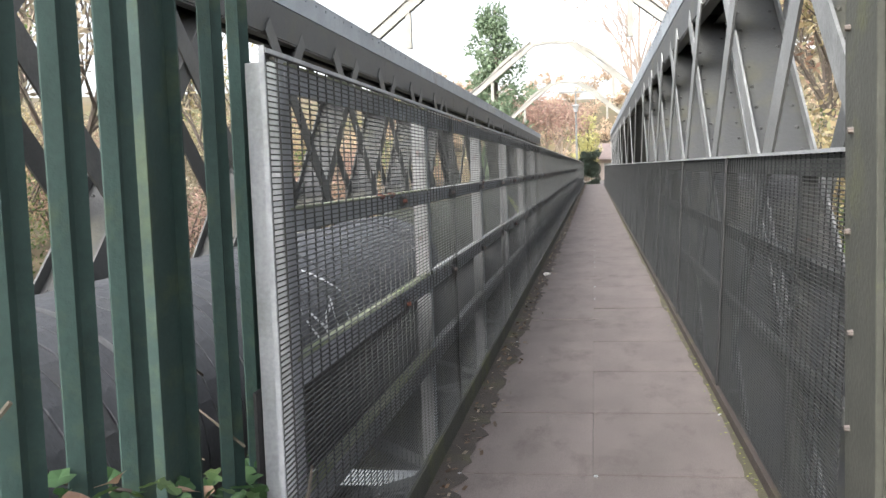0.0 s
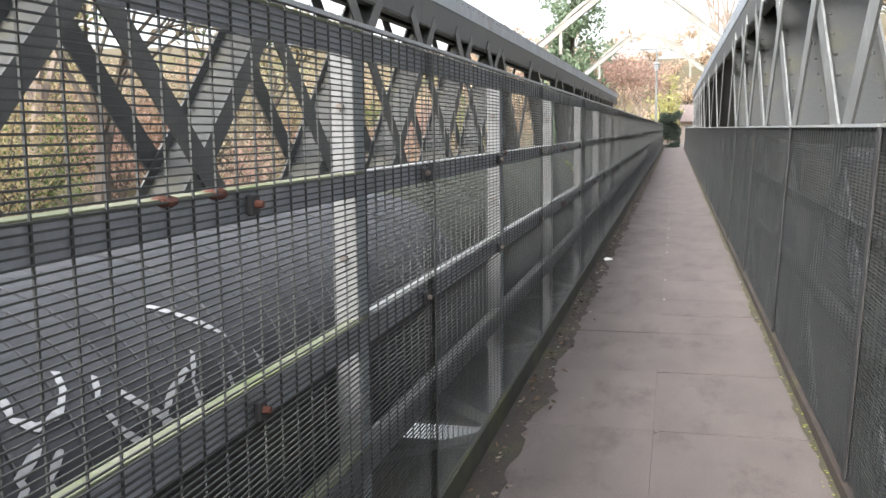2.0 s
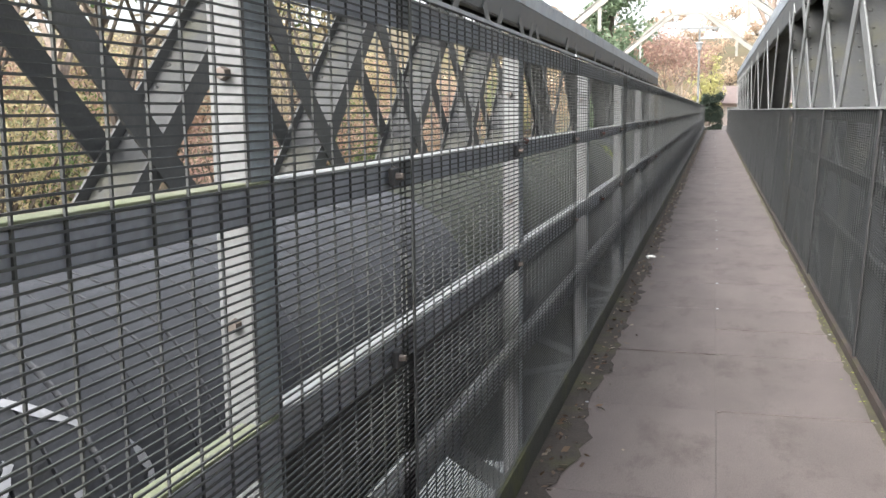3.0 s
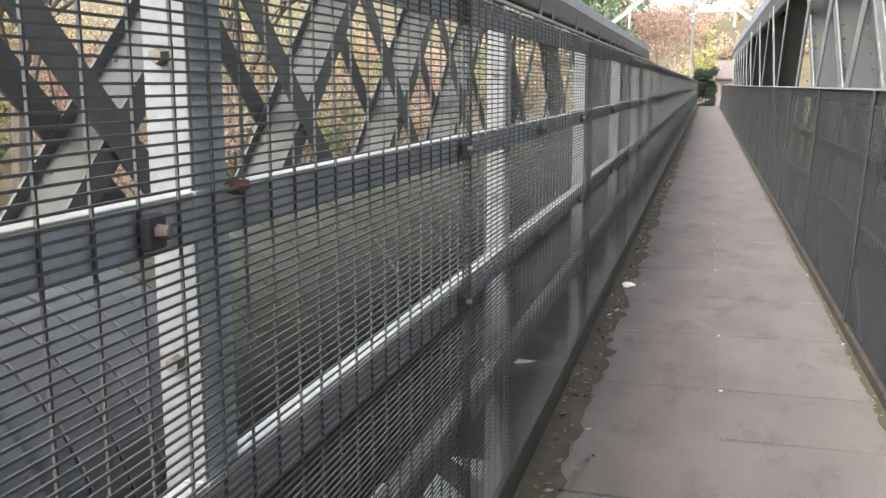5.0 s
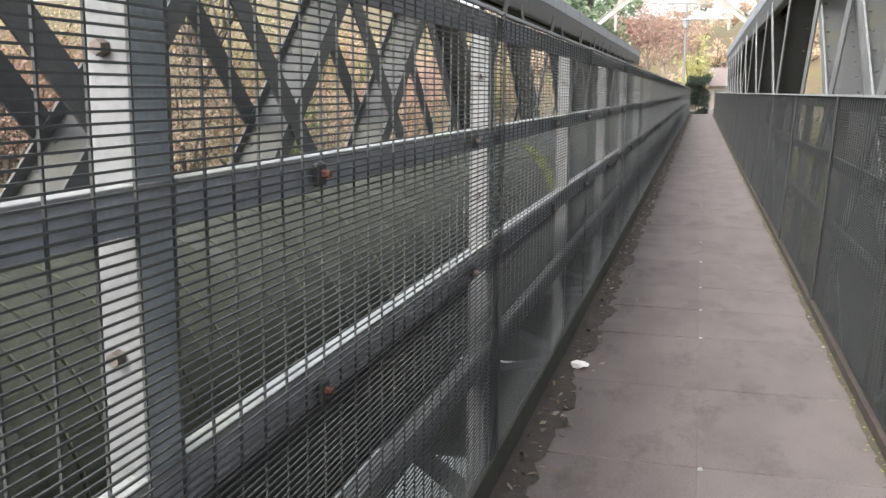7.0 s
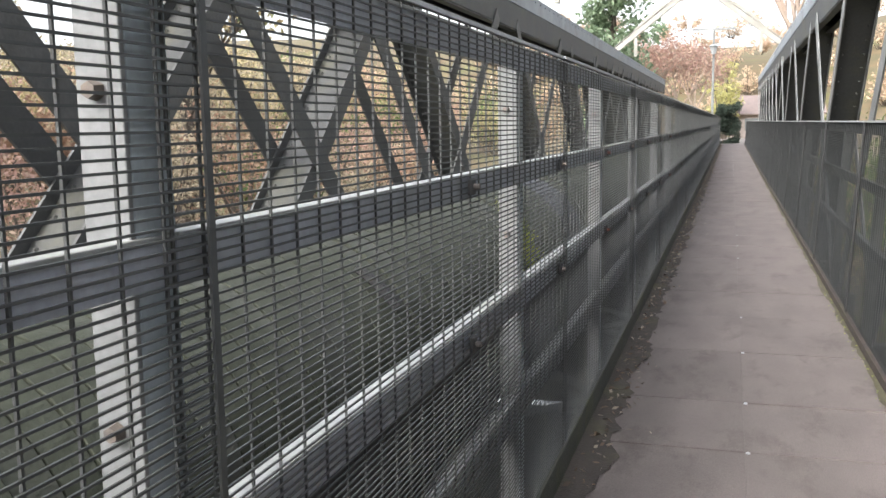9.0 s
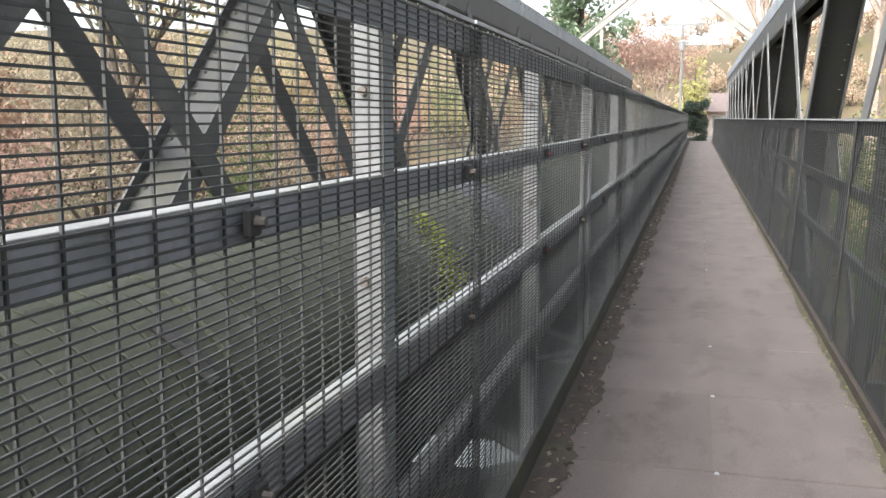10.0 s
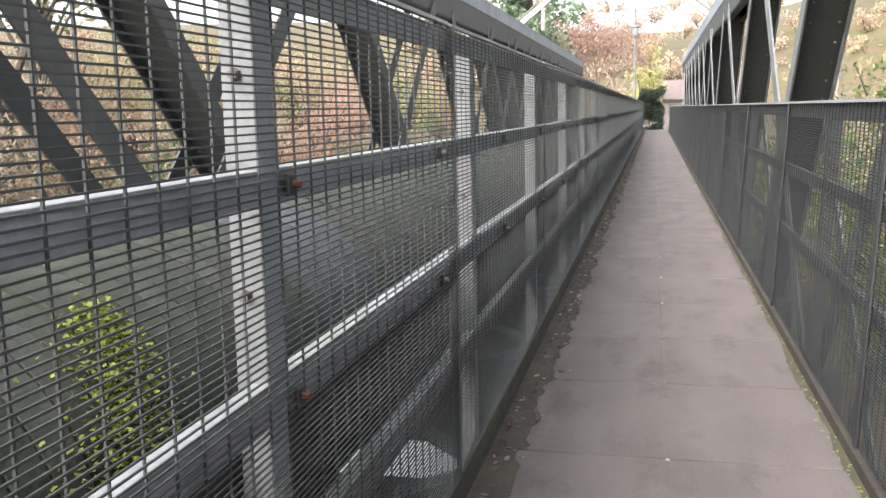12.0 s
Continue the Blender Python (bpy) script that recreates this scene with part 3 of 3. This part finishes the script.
# cross bearers and plan bracing under the pipe
for k in range(-3, 20):
    y = BAY0 + BAY * k
    b = B()
    box(b, X_LT, X_RT, y - 0.05, y + 0.05, -0.62, -0.11, 0.004)
    single("cross_beam", b, M_PLATE, "dark steel cross beam under the deck", "beam", "cross beams")
    t = thing("plan_brace", (0, y, 0), "dark flat-bar bracing below the pipe", "brace", "plan braces")
    part("flat_bar", beam(B(), (X_MESH - 0.05, 0.05, -0.02), (X_LT + 0.2, BAY - 0.05, -0.02), 0.012, 0.09, (0, 0, 1)), M_PLATE, t)
    part("flat_bar", beam(B(), (X_MESH - 0.05, BAY - 0.05, -0.04), (X_LT + 0.2, 0.05, -0.04), 0.012, 0.09, (0, 0, 1)), M_PLATE, t)
    if k % 2 == 0:
        b = B()
        box(b, PX - 0.42, PX + 0.42, y + 0.3, y + 0.34, -0.11, PZ - 0.25, 0.003)
        single("pipe_saddle", b, M_PLATE, "dark steel saddle plate carrying the pipe", "bracket", "pipe saddles")


# ---- palisade ----
def pale_mesh(top=2.35):
    verts, faces = [], []
    prof = [(-0.047, 0.0), (-0.031, 0.022), (-0.011, 0.006), (0.011, 0.006), (0.031, 0.022), (0.047, 0.0)]
    ring = prof + [(y, x - 0.003) for y, x in reversed(prof)]
    for z in (0.0, top):
        verts += [(x, y, z) for y, x in ring]
    m = len(ring)
    faces += [(i, (i + 1) % m, m + (i + 1) % m, m + i) for i in range(m)]
    faces.append(tuple(range(m, 2 * m)))
    return soup("pale", verts, faces, M_PALE)


pal = thing("palisade_fence", (-0.93, 0, 0), "dark green steel palisade fence beside the bridge end", "fence")
pm = pale_mesh()
for y in (1.40, 1.568, 1.736, 1.904, 2.072, 2.24, 2.408, 2.576, 2.744, 3.18, 3.345):
    o = part("pale", pm, None, pal)
    o.location.y = y
for y0, y1, x0, x1 in ((2.86, 2.868, -0.06, 0.0), (3.02, 3.028, -0.06, 0.0), (2.8685, 3.0195, -0.034, -0.026)):
    part("post_flange" if x1 > 0.01 else "post_web", box(B(), x0, x1, y0, y1, 0, 2.3, 0.001), M_PALE, pal)
for z in (0.35, 1.95):
    b = B()
    box(b, -0.05, -0.01, 1.3, 3.4, z, z + 0.045)
    part("rail", b, M_PALE, pal)


# ---- planting ----
def leaf_cloud(centres, radii, count, size, seed, flat=0.5):
    """Single leaves scattered in clumps; each one a bent pair of triangles."""
    g = np.random.RandomState(seed)
    c = np.asarray(centres, float)
    r = np.asarray(radii, float)
    pick = g.randint(0, len(c), count)
    d = g.normal(size=(count, 3))
    d /= np.linalg.norm(d, axis=1)[:, None]
    p = c[pick] + d * (r[pick] * g.uniform(0.15, 1.0, count) ** 0.6)[:, None]
    u = g.normal(size=(count, 3))
    u /= np.linalg.norm(u, axis=1)[:, None]
    w = np.cross(u, g.normal(size=(count, 3)))
    w /= np.linalg.norm(w, axis=1)[:, None]
    s = size * g.uniform(0.6, 1.4, count)[:, None]
    v = np.stack([p - u * s, p + w * s * 0.45, p + u * s, p - w * s * 0.45], 1).reshape(-1, 3)
    f = np.arange(count * 4).reshape(-1, 4)
    return v.tolist(), f.tolist()


def limbs(bm, base, tip, r, depth, seed_rnd, ends, spread=0.6, seg=5):
    rod(bm, base, tip, r, r * 0.62, seg)
    ends.append(tip)
    if depth == 0:
        return
    d = tip - base
    for i in range(3):
        a = Vector((seed_rnd.gauss(0, 1), seed_rnd.gauss(0, 1), seed_rnd.gauss(0.15, 0.7))).normalized()
        nd = (d.normalized() + a * spread).normalized() * d.length * seed_rnd.uniform(0.58, 0.85)
        start = base.lerp(tip, seed_rnd.uniform(0.65, 1.0))
        limbs(bm, start, start + nd, r * 0.55, depth - 1, seed_rnd, ends, spread, 4 if depth < 3 else seg)


def tree(x, y, height, leaf, count, size, seed, label, bark=None, depth=3, clump=1.0, category="tree", spread=0.6, name="tree"):
    sr = random.Random(seed)
    z = terrain(x, y) - 0.15
    t = thing(name, (x, y, z), label, category)
    b = B()
    ends = []
    h = height
    rod(b, (0, 0, 0), (0.02 * h, 0.01 * h, h * 0.36), 0.028 * h, 0.018 * h, 8)
    trunk_top = Vector((0.02 * h, 0.01 * h, h * 0.36))
    for i in range(4):
        a = i * 1.57 + sr.uniform(-0.5, 0.5)
        limbs(b, trunk_top - Vector((0, 0, h * 0.08 * (i % 2))), trunk_top + Vector((math.cos(a) * h * 0.12, math.sin(a) * h * 0.12, h * sr.uniform(0.18, 0.26))), 0.011 * h, depth, sr, ends, spread)
    part("trunk", b, bark or M_BARK, t)
    if count:
        v, f = leaf_cloud([e[:] for e in ends], [clump * sr.uniform(0.5, 1.0) * h * 0.10 for e in ends], count, size, seed)
        tagged(part("crown", soup("crown", v, f, leaf), None, t), kind="stuff")
    return t


def shrub(x, y, w, h, leaf, count, size, seed, label, name="shrub", z=None):
    sr = random.Random(seed)
    z0 = (terrain(x, y) if z is None else z) - 0.05
    t = thing(name, (x, y, z0), label, "shrub")
    b = B()
    cs = []
    for i in range(9):
        a = sr.uniform(0, 6.3)
        rr = w * 0.5 * sr.uniform(0.2, 1)
        tip = Vector((math.cos(a) * rr, math.sin(a) * rr, h * sr.uniform(0.35, 0.95)))
        rod(b, (tip.x * 0.15, tip.y * 0.15, 0), tip, 0.02 * h, 0.006 * h, 4)
        cs += [tip[:], (tip * 0.6)[:]]
    part("stem", b, M_BARK, t)
    v, f = leaf_cloud(cs, [0.28 * min(w, h) * sr.uniform(0.7, 1.3) for c in cs], count, size, seed + 7)
    tagged(part("foliage", soup("foliage", v, f, leaf), None, t), kind="stuff")
    return t


LEAFS = [(L_ORANGE, "orange-leaved autumn shrub on the bank"), (L_YELLOW, "yellow-leaved autumn shrub on the bank"), (L_BROWN, "brown autumn scrub on the bank"), (L_PINK, "russet autumn shrub on the bank"), (L_GREEN, "green shrub on the bank")]
pr = random.Random(11)
n = 0
for row, (dist, hh) in enumerate(((9.5, 2.3), (15, 2.9), (23, 3.6))):
    y = 3 + row * 3
    while y < 62 + row * 14:
        lf, lab = LEAFS[pr.choice((0, 1, 2, 4, 3, 2, 4, 2) if row else (0, 1, 2, 3, 4, 2, 4))]
        x = -dist - pr.uniform(0, 3.5)
        shrub(x, y, hh * 1.25, hh * pr.uniform(0.8, 1.25), lf, 2600, 0.045 + 0.02 * row, 100 + n, lab)
        y += hh * pr.uniform(0.75, 1.0)
        n += 1
for i in range(9):
    lf, lab = ((L_BROWN, "half-bare brown autumn tree on the bank"), (L_YELLOW, "thin yellow-leaved autumn tree"), (L_GREEN, "ivy-green tree among autumn scrub"))[i % 3]
    tree(-15 - pr.uniform(0, 12), 6 + i * 3.6, pr.uniform(7, 11), lf, 1100 if i % 3 else 600, 0.13, 300 + i, lab, depth=3)
for i, (x, y, h) in enumerate(((-9.5, 8.5, 6.0), (-12.5, 13.0, 7.5), (-10.0, 17.5, 6.5), (-14.0, 21.0, 8.5), (-11.0, 26.5, 6.5))):
    tree(x, y, h, (L_BROWN, L_YELLOW, L_BROWN, L_GREEN, L_YELLOW)[i], 1500, 0.085, 340 + i, "slender tan-leaved autumn tree near the bridge", depth=3, clump=1.25, bark=M_PALEBARK if i % 2 else M_BARK)
# trees beyond the other truss
for i in range(7):
    lf, lab = ((L_YELLOW, "golden autumn tree beside the river"), (L_ORANGE, "orange autumn tree beside the river"), (L_BROWN, "brown autumn tree beside the river"))[i % 3]
    tree(6.5 + pr.uniform(0, 5), 7 + i * 6.5, pr.uniform(7, 9), lf, 3000, 0.12, 400 + i, lab, depth=3, clump=1.3)
for i in range(15):
    shrub(2.7 + pr.uniform(0, 0.9), 6.5 + i * 2.5, 2.1, 1.9 if i % 3 else 2.5, L_GREEN if i % 4 != 1 else L_YELLOW, 1500, 0.05, 480 + i, "dense green shrub close beside the bridge" if i % 4 != 1 else "yellowing shrub close beside the bridge")
for i in range(7):
    lf, lab = LEAFS[(1, 4, 0, 1, 2, 4, 1)[i]]
    shrub(4.5 + pr.uniform(0, 3), 9 + i * 5, 3.4, 3.6, lf, 1800, 0.09, 450 + i, lab)
# far end
def clad_tree(x, y, height, width, leaf, count, size, seed, label):
    """A tall narrow tree, its trunk wrapped in evergreen growth."""
    sr = random.Random(seed)
    t = thing("tree", (x, y, terrain(x, y) - 0.1), label, "tree")
    b = B()
    rod(b, (0, 0, 0), (0.2, 0, height), 0.3, 0.05, 8)
    cs, rs = [], []
    for i in range(46):
        u = i / 45
        a = sr.uniform(0, 6.3)
        reach = width * 0.5 * (0.35 + 0.65 * math.sin(math.pi * min(1, 0.18 + u * 0.8))) * sr.uniform(0.3, 1.0)
        p = Vector((math.cos(a) * reach, math.sin(a) * reach, height * (0.08 + 0.9 * u)))
        rod(b, (0.2 * u, 0, p.z - reach * 0.5), p, 0.05, 0.015, 4)
        cs.append(p[:])
        rs.append(width * sr.uniform(0.12, 0.26))
    part("trunk", b, M_BARK, t)
    v, f = leaf_cloud(cs, rs, count, size, seed)
    tagged(part("crown", soup("crown", v, f, leaf), None, t), kind="stuff")
    return t


clad_tree(-5.4, 52, 10.0, 3.6, L_IVYTREE, 8500, 0.13, 501, "tall ivy-clad evergreen tree past the bridge")
tree(3.2, 64, 14, None, 0, 0.1, 502, "bare pale-barked winter tree past the bridge", M_PALEBARK, depth=4, spread=0.5)
tree(6.5, 52, 14, None, 0, 0.1, 512, "bare pale-barked winter tree past the bridge", M_PALEBARK, depth=4, spread=0.5)
for i, (x, y, h) in enumerate(((-2.9, 60, 5.6), (-4.6, 60, 6.0), (-2.4, 68, 6.0), (-7.5, 62, 7.0))):
    tree(x, y, h, L_PINK, 1900, 0.10, 503 + i * 3, "russet autumn tree past the bridge", depth=3, clump=1.2, bark=M_PALEBARK)
shrub(-0.7, 82, 2.4, 5.9, L_PALELIME, 3000, 0.13, 530, "yellow-green tall shrub past the bridge")
for i in range(70):
    x = -26 + i * 0.75 + pr.uniform(-0.5, 0.5)
    shrub(x, 93 + (i * 7 % 10) * 3.6 + pr.uniform(-1, 1), pr.uniform(3, 4.5), pr.uniform(1.4, 2.4), L_FAR, 420, 0.16, 560 + i, "distant autumn scrub on the slope, haze in its leaf colours")

# clipped hedge across the end of the walk
hedge = thing("hedge", (0, 0, 0), "dark green clipped hedge at the end of the walk", "hedge")
hr = random.Random(3)
cs = [(hr.uniform(-1.0, 0.25), hr.uniform(66.3, 67.6), hr.uniform(-0.1, 2.2)) for i in range(80)]
v, f = leaf_cloud(cs, [hr.uniform(0.2, 0.32) for c in cs], 14000, 0.05, 5)
tagged(part("foliage", soup("foliage", v, f, L_DARK), None, hedge), kind="stuff")
b = B()
for i in range(8):
    rod(b, (-1.0 + i * 0.18, 67.0, -0.2), (-1.0 + i * 0.18, 67.0, 1.9), 0.03, 0.01, 5)
part("stem", b, M_BARK, hedge)

# house past the hedge
house = thing("house", (3.2, 84, terrain(3.2, 84)), "pale rendered house with a dark tiled roof", "house")
b = B()
box(b, -3.4, 3.0, 0, 6, -0.5, 2.0)
part("wall", b, M_WALLH, house)
me = soup("roof", [(-3.7, -0.4, 1.95), (3.3, -0.4, 1.95), (3.3, 3, 3.4), (-3.7, 3, 3.4), (-3.7, 6.4, 1.95), (3.3, 6.4, 1.95), (-3.7, -0.4, 1.85), (3.3, -0.4, 1.85), (3.3, 6.4, 1.85), (-3.7, 6.4, 1.85)],
          [(0, 1, 2, 3), (3, 2, 5, 4), (0, 3, 4, 9, 6), (1, 7, 8, 5, 2), (0, 6, 7, 1), (4, 5, 8, 9), (6, 9, 8, 7)], M_ROOF)
part("roof", me, None, house)
b = B()
box(b, -2.4, -1.3, -0.03, 0.02, 0.7, 1.6)
part("window", b, M_LAMP, house)

# street lamp on a pole with a cross-arm
lamp = thing("street_lamp", (-1.02, 54, terrain(-1.02, 54)), "grey lamp pole with a lantern and a cross-arm", "street lamp")
part("pole", rod(B(), (0, 0, 0), (0, 0, 5.55), 0.07, 0.05, 10), M_LAMP, lamp)
part("cross_arm", box(B(), -0.92, 0.95, -0.04, 0.04, 5.48, 5.57), M_LAMP, lamp)
b = B()
rod(b, (0, -0.12, 4.42), (0, -0.12, 4.75), 0.10, 0.18, 10)
part("lantern", b, M_GALV, lamp)
part("cap", rod(B(), (0, -0.12, 4.76), (0, -0.12, 4.85), 0.24, 0.08, 12), M_GALV, lamp)

# ---- small things on the deck ----
SEAMS = [2.0, 2.98, 3.96, 4.94, 5.91, 6.89, 7.885, 8.86, 9.46, 10.05, 10.98, 11.89, 12.79, 13.46, 14.14, 15.13, 16.12, 17.08, 17.96]
while SEAMS[-1] < Y_END - 1:
    SEAMS.append(SEAMS[-1] + 0.955)
SEAMS.append(Y_END)
SPLIT = -0.115
dr = random.Random(21)
boards = {}
for y0, y1 in zip(SEAMS, SEAMS[1:]):
    for x0, x1 in ((DECK_L, SPLIT), (SPLIT, DECK_R)):
        key = (round(y1 - y0, 3), x0)
        if key not in boards:
            b = B()
            box(b, 0.0003, x1 - x0 - 0.0003, 0.005 if x0 < SPLIT else 0.009, y1 - y0 - (0.005 if x0 < SPLIT else 0.009), -0.022, 0, 0.0012)
            boards[key] = mesh_of(b, "board", M_DECK)
        o = part("board", boards[key], None, floor)
        o.location = (x0, y0 + dr.uniform(-0.004, 0.004), dr.uniform(-0.003, 0.0))
        o.rotation_euler = (dr.uniform(-0.0018, 0.0018), dr.uniform(-0.0015, 0.0015), dr.uniform(-0.002, 0.002))
    for x in (SPLIT + 0.012, DECK_L + 0.05, DECK_R - 0.02):
        b = B()
        rod(b, (x, y1 - 0.02, -0.001), (x, y1 - 0.02, 0.005), 0.010, 0.008, 7)
        part("bolt", b, M_GALV if dr.random() < 0.4 else M_BOLT, floor)

# dirt and leaf litter gathered along the kerb
verts, faces = [], []
n = 900
for i in range(n + 1):
    y = 3.0 + (Y_END - 3.0) * i / n
    w = 0.05 + 0.065 * (0.5 + noise.noise(Vector((y * 1.7, 2.0, 0)))) + 0.05 * noise.noise(Vector((y * 9, 7.0, 0))) + 0.03 * noise.noise(Vector((y * 31, 1.0, 0)))
    verts += [(DECK_L - 0.045, y, 0.004), (DECK_L + max(0.01, w), y, 0.0035)]
faces = [(2 * i, 2 * i + 1, 2 * i + 3, 2 * i + 2) for i in range(n)]
dirt = new("dirt", soup("dirt", verts, faces, M_DIRT))
tagged(dirt, "dark dirt gathered along the deck kerb", "dirt", kind="stuff")
verts = []
for i in range(n + 1):
    y = 3.0 + (Y_END - 3.0) * i / n
    w = 0.012 + 0.030 * (0.5 + noise.noise(Vector((y * 1.3, 12.0, 0)))) + 0.018 * noise.noise(Vector((y * 8, 5.0, 0))) + 0.012 * noise.noise(Vector((y * 29, 4.0, 0)))
    verts += [(DECK_R - max(0.002, w), y, 0.0035), (DECK_R + 0.003, y, 0.004)]
moss = new("moss", soup("moss", verts, faces, M_EDGE))
tagged(moss, "thin brown-green moss along the deck edge", "moss", kind="stuff")
g = np.random.RandomState(8)
cnt = 2600
ys = g.uniform(3.0, Y_END, cnt)
xs = DECK_L - 0.02 + np.abs(g.normal(0, 0.075, cnt))
u = g.uniform(0, 6.3, cnt)
s_ = g.uniform(0.006, 0.022, cnt)
tl = g.uniform(-0.006, 0.008, cnt)
v = np.stack([np.stack([xs + np.cos(u + k * 1.57) * s_ * (1 if k % 2 else 0.5), ys + np.sin(u + k * 1.57) * s_ * (1 if k % 2 else 0.5), 0.011 + tl * (1 if k in (0, 3) else -1)], 1) for k in range(4)], 1).reshape(-1, 3)
lit = new("leaf_litter", soup("leaf_litter", v.tolist(), np.arange(cnt * 4).reshape(-1, 4).tolist(), L_LITTER))
tagged(lit, "small dead leaves gathered along the kerb", "leaf litter", kind="stuff")
cnt = 500
ys = g.uniform(3.0, 30, cnt)
xs = DECK_R - np.abs(g.normal(0, 0.025, cnt))
u = g.uniform(0, 6.3, cnt)
s_ = g.uniform(0.004, 0.011, cnt)
v = np.stack([np.stack([xs + np.cos(u + k * 1.57) * s_ * (1 if k % 2 else 0.6), ys + np.sin(u + k * 1.57) * s_, 0 * xs + 0.005 + 0.002 * (k % 2)], 1) for k in range(4)], 1).reshape(-1, 3)
lit = new("leaf_litter", soup("leaf_litter", v.tolist(), np.arange(cnt * 4).reshape(-1, 4).tolist(), L_LIME))
tagged(lit, "yellow-green leaf crumbs along the deck edge", "leaf litter", kind="stuff")
# crumpled paper
b = B()
bmesh.ops.create_icosphere(b, subdivisions=2, radius=0.035, matrix=Matrix.Translation((-0.655, 12.044, 0.02)) @ Matrix.Diagonal((1.2, 1, 0.5, 1)))
for vert in b.verts:
    vert.co += Vector((noise.noise(vert.co * 60), noise.noise(vert.co * 71 + Vector((3, 0, 0))), 0.6 * noise.noise(vert.co * 55))) * 0.018
single("litter", b, M_LITTER, "crumpled white paper litter by the kerb", "litter")

# ---- ivy and brambles round the palisade ----
ir = random.Random(17)


def broad_leaf(size):
    """A lobed leaf, folded a little along its rib."""
    out = [(0, 0), (0.35, 0.08), (0.52, 0.36), (0.30, 0.48), (0.26, 0.78), (0, 1.0)]
    vs = [(0, 0, 0), (0, size * 0.5, -size * 0.05), (0, size, -size * 0.12)]
    fs = []
    for s in (-1, 1):
        k = len(vs)
        vs += [(s * x * size, y * size, size * 0.14 * abs(x)) for x, y in out[1:5]]
        fs += [(0, k, k + 1, 1), (1, k + 1, k + 2), (1, k + 2, k + 3, 2)]
    return vs, fs


def leaves(n, spot, size, name, material, label, cat, seed):
    r2 = random.Random(seed)
    V, F = [], []
    for i in range(n):
        vs, fs = broad_leaf(size * r2.uniform(0.6, 1.3))
        m = Matrix.Translation(spot(r2)) @ Euler((r2.uniform(-0.9, 0.6), r2.uniform(-0.7, 0.7), r2.uniform(0, 6.3))).to_matrix().to_4x4()
        k = len(V)
        V += [tuple(m @ Vector(p)) for p in vs]
        F += [tuple(k + j for j in f) for f in fs]
    o = new(name, soup(name, V, F, material))
    return tagged(o, label, cat, kind="stuff")


def ivy_spot(r):
    y = r.uniform(2.0, 3.45)
    x = -0.84 - abs(r.gauss(0, 0.20))
    return Vector((x, y, 0.50 + 0.22 * (3.2 - y) + 0.12 * noise.noise(Vector((x * 3, y * 3, 1))) + r.uniform(-0.32, 0.10)))


leaves(900, ivy_spot, 0.045, "ivy", L_IVY, "green ivy leaves climbing round the palisade", "ivy", 3)
leaves(60, ivy_spot, 0.05, "dead_leaves", L_ORANGE, "curled brown dead leaves among the ivy", "leaf litter", 4)
b = B()
for i in range(26):
    p = Vector((-0.85 - ir.uniform(0, 0.4), ir.uniform(1.9, 3.3), ir.uniform(0.1, 0.75)))
    for k in range(4):
        q = p + Vector((ir.uniform(-0.12, 0.12), ir.uniform(-0.16, 0.16), ir.uniform(-0.03, 0.12)))
        rod(b, p, q, 0.004, 0.003, 4)
        p = q
bramble = single("bramble", b, M_BARK, "tangle of thin brown bramble stems", "bramble", kind="stuff")
b = B()
box(b, -2.1, -0.86, 1.0, 3.5, -0.6, 0.02, 0.03)
single("abutment", b, M_STONE, "weathered stone abutment at the bridge end", "abutment", kind="structure")


# weeds rooted on the pipe
def weed_spot(r):
    u = r.random()
    a = radians(34 + 46 * u + r.gauss(0, 3))
    rad = PR + abs(r.gauss(0.004, 0.014))
    y = 14.50 - 0.12 * u + r.gauss(0, 0.035 + 0.05 * u) - (0.14 if r.random() < 0.25 * u else 0)
    return Vector((PX + rad * math.sin(a), y, PZ + rad * math.cos(a)))


leaves(2200, weed_spot, 0.012, "weed", L_LIME, "yellow-green weed growing over the pipe", "weed", 9)
b = B()
for i in range(9):
    a0, a1 = radians(38 + 2.3 * i), radians(38 + 2.3 * (i + 1))
    p = Vector((PX + (PR + 0.008) * math.sin(a0), 12.43 + 0.006 * i, PZ + (PR + 0.008) * math.cos(a0)))
    q = Vector((PX + (PR + 0.008) * math.sin(a1), 12.43 + 0.006 * (i + 1), PZ + (PR + 0.008) * math.cos(a1)))
    rod(b, p, q, 0.016 + 0.001 * i, 0.017 + 0.001 * i, 6)
single("stick", b, M_BLACK, "dark fallen stick lying on the pipe", "stick")
